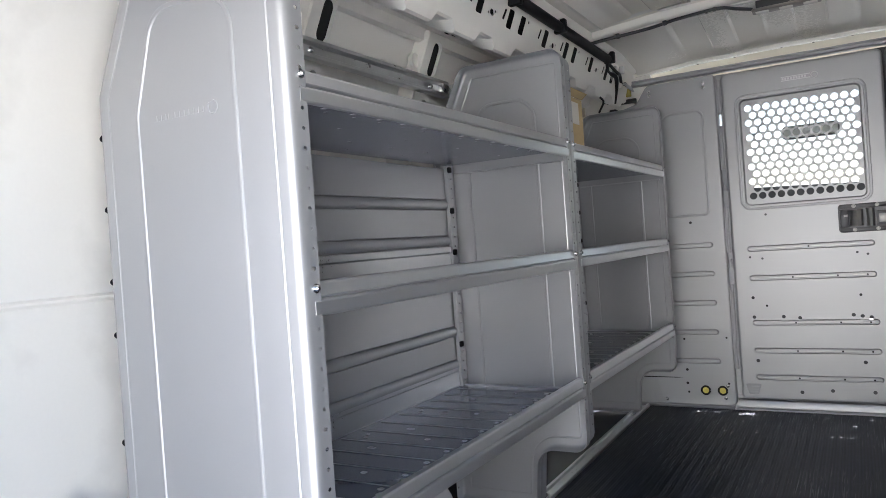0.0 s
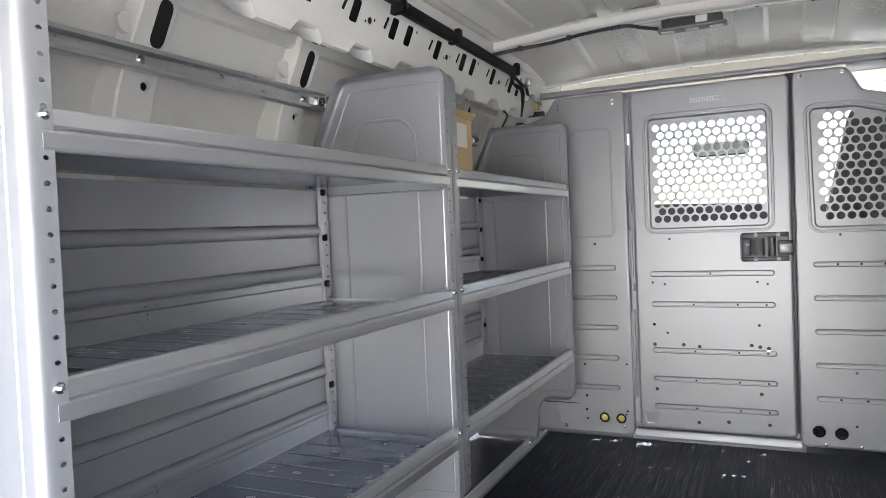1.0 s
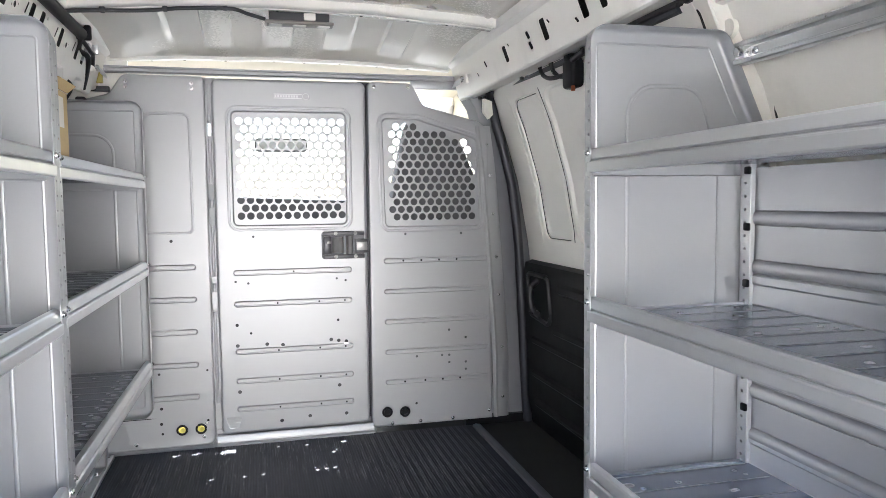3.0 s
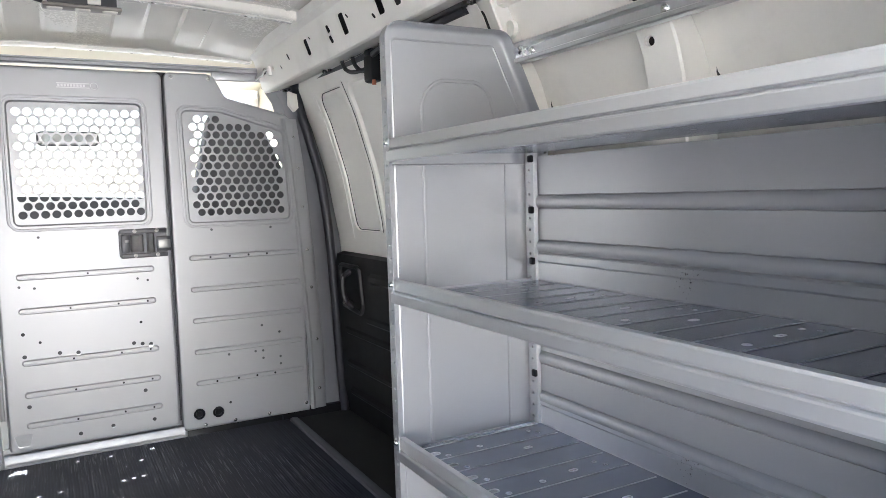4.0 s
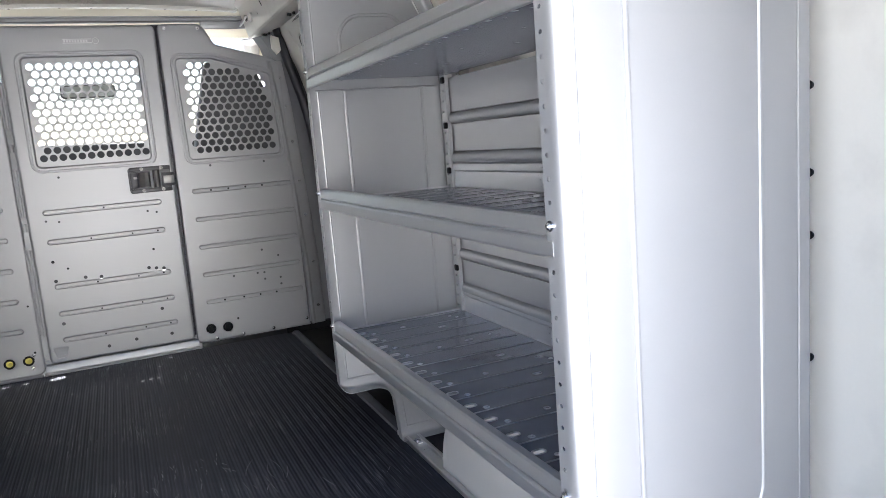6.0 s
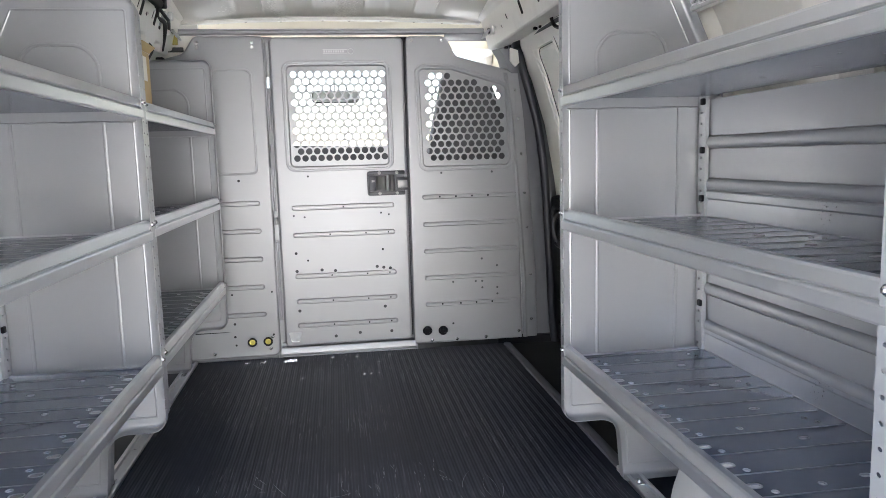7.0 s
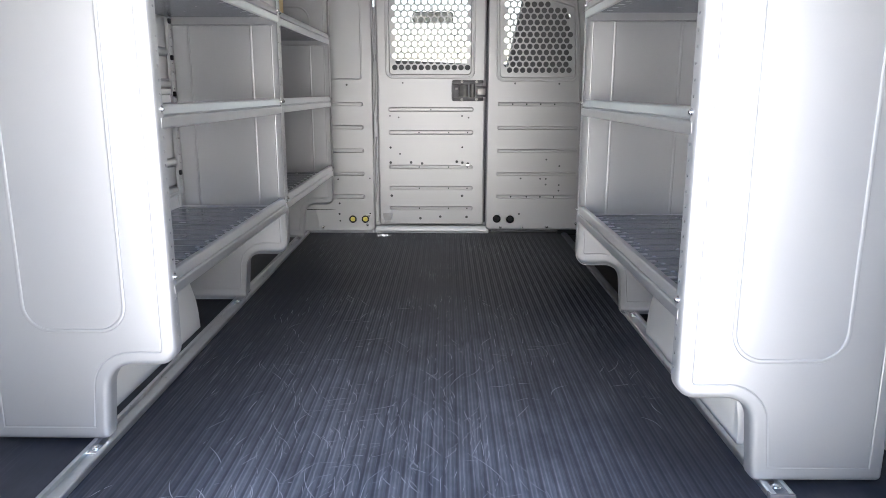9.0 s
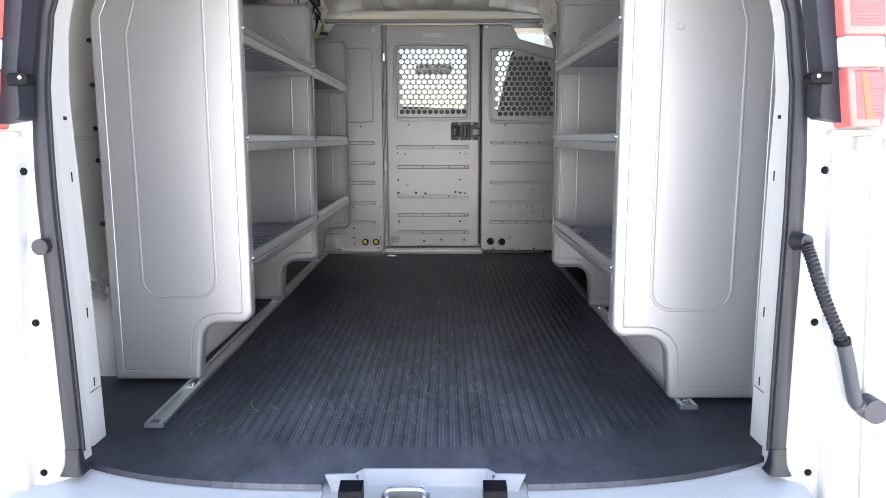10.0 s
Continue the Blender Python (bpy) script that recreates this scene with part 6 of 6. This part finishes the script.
part("base_plate", bm, ZINC, st)
bm = bmesh.new()
tube(bm, curve_points([(-0.036, 0.005, 0.0), (-0.036, 0.003, 0.014), (-0.028, 0.0, 0.021), (0.0, 0.0, 0.022), (0.028, 0.0, 0.021), (0.036, 0.003, 0.014), (0.036, 0.005, 0.0)], 6), 0.0052, 10)
part("loop", bm, BOLT, st)
for x in (-0.036, 0.036):
    bm = bmesh.new()
    dome_bolt(bm, (x, -0.012, 0.003), (0, 0, 1), 0.007)
    part("bolt", bm, BOLT, st)

# ---- the cab ahead of the partition ----
bm = bmesh.new()
for sgn in (-1, 1):
    extruded(bm, [(3.1, -0.35), (3.1, 0.70), (3.0 + 1.35, 0.70), (4.5, 0.6), (4.5, -0.35)], 0.94, 0.98, lambda u, v, s: Vector((sgn * s, u, v)))
    extruded(bm, [(3.1, 0.70), (3.1, 1.38), (3.32, 1.38), (3.26, 0.70)], 0.86, 0.93, lambda u, v, s: Vector((sgn * s, u, v)))
    tube(bm, [(sgn * 0.80, 3.84, 1.38), (sgn * 0.93, 4.5, 0.72)], 0.05, 8)
box(bm, -0.98, 0.98, 4.46, 4.5, -0.35, 0.68)
structure("cab_shell", bm, WHITE, "white painted cab sides ahead of the partition")
bm = bmesh.new()
box(bm, -0.98, 0.98, 3.1, 4.5, -0.38, -0.34)
structure("cab_floor", bm, CABLE, "dark rubber cab floor ahead of the partition")
bm = bmesh.new()
extruded(bm, [(3.06, 1.40), (3.5, 1.42), (3.80, 1.405), (3.845, 1.395), (3.845, 1.43), (3.5, 1.50), (3.06, 1.50)], -0.86, 0.86, lambda u, v, s: Vector((s, u, v)))
for sgn in (-1, 1):
    extruded(bm, [(0.84, 1.25), (0.90, 1.22), (0.95, 1.42), (0.84, 1.42)], 3.04, 4.0, lambda u, v, s: Vector((sgn * u, s, v)))
    extruded(bm, [(3.13, 0.55), (3.13, 1.4), (3.62, 1.4), (3.55, 0.55)], 0.86, 0.93, lambda u, v, s: Vector((sgn * s, u, v)))
    extruded(bm, [(3.14, 0.0), (3.14, 1.4), (3.18, 1.4), (3.18, 0.0)], 0.88, 1.02, lambda u, v, s: Vector((sgn * s, u, v)))
structure("cab_headliner", bm, BEIGE, "beige cab headliner above the partition")
bm = bmesh.new()
extruded(bm, rounded([(3.97, 0.35, 0.03), (4.3, 0.25, 0.0), (4.38, -0.34, 0.0), (4.46, -0.34, 0.0), (4.46, 0.80, 0.02), (4.1, 0.90, 0.02), (4.0, 0.905, 0.012)], 4), -0.92, 0.92, lambda u, v, s: Vector((s, u, v - 0.014 * math.sin(s * 3))), steps=12)
structure("dashboard", bm, DASH, "dark plastic dashboard below the windscreen")
bm = bmesh.new()
extruded(bm, [(3.84, 1.39), (3.848, 1.395), (4.488, 0.725), (4.48, 0.72)], -0.86, 0.86, lambda u, v, s: Vector((s, u, v)))
pane = structure("windscreen", bm, GLASS, "tinted glass windscreen of the cab")
pane.visible_shadow = False
bm = bmesh.new()
box(bm, -0.9, 0.9, 4.5, 5.4, 0.3, 0.74, 0.12, 4)
structure("bonnet", bm, WHITE, "white bonnet ahead of the windscreen")


def cab_seat(x):
    s = thing("cab_seat", "dark grey fabric cab seat with a tapered backrest", "seat", "cab seats", at=(x, 3.35, -0.05))
    bm = bmesh.new()
    rows = []
    for z, x0, x1, y, d in ((0.3, 0.33, 0.83, 0.0, 0.07), (0.6, 0.355, 0.83, -0.04, 0.075), (0.79, 0.385, 0.82, -0.07, 0.07), (1.0, 0.43, 0.755, -0.09, 0.06), (1.13, 0.46, 0.70, -0.095, 0.055), (1.18, 0.47, 0.685, -0.1, 0.045), (1.20, 0.48, 0.67, -0.1, 0.03)):
        rows.append([bm.verts.new(((x0 + x1) / 2 - x + u * (x1 - x0) / 2, y + v * d, z + 0.05)) for u, v in rounded([(-1, -1, 0.35), (1, -1, 0.35), (1, 1, 0.35), (-1, 1, 0.35)], 4)])
    for a, b in zip(rows, rows[1:]):
        n = len(a)
        for i in range(n):
            bm.faces.new((a[i], a[(i + 1) % n], b[(i + 1) % n], b[i]))
    bm.faces.new(rows[-1])
    bm.faces.new(rows[0][::-1])
    part("backrest", bm, SEAT, s)
    bm = bmesh.new()
    box(bm, -0.26, 0.26, -0.08, 0.46, 0.16, 0.34, 0.05, 4)
    part("cushion", bm, SEAT, s)
    bm = bmesh.new()
    box(bm, -0.2, 0.2, 0.0, 0.4, -0.3, 0.18, 0.02)
    part("base", bm, DASH, s)
    return s


cab_seat(0.56)
mir = thing("rear_view_mirror", "grey rear-view mirror on the windscreen", "mirror", at=(-0.007, 3.90, 1.159))
bm = bmesh.new()
extruded(bm, rounded([(-0.125, -0.032, 0.02), (0.125, -0.032, 0.02), (0.125, 0.032, 0.02), (-0.125, 0.032, 0.02)], 5), 0.0, 0.03, lambda u, v, s: Vector((u, s, v)))
tube(bm, [(0, 0.03, 0.0), (0.0, 0.07, 0.04), (0, 0.115, 0.075)], 0.006, 8)
part("shell", bm, DASH, mir)
bm = bmesh.new()
fill(bm, [rounded([(-0.118, -0.026, 0.016), (0.118, -0.026, 0.016), (0.118, 0.026, 0.016), (-0.118, 0.026, 0.016)], 5)], lambda u, v, h: Vector((u, -0.001, v)))
part("glass", bm, MIRROR, mir)
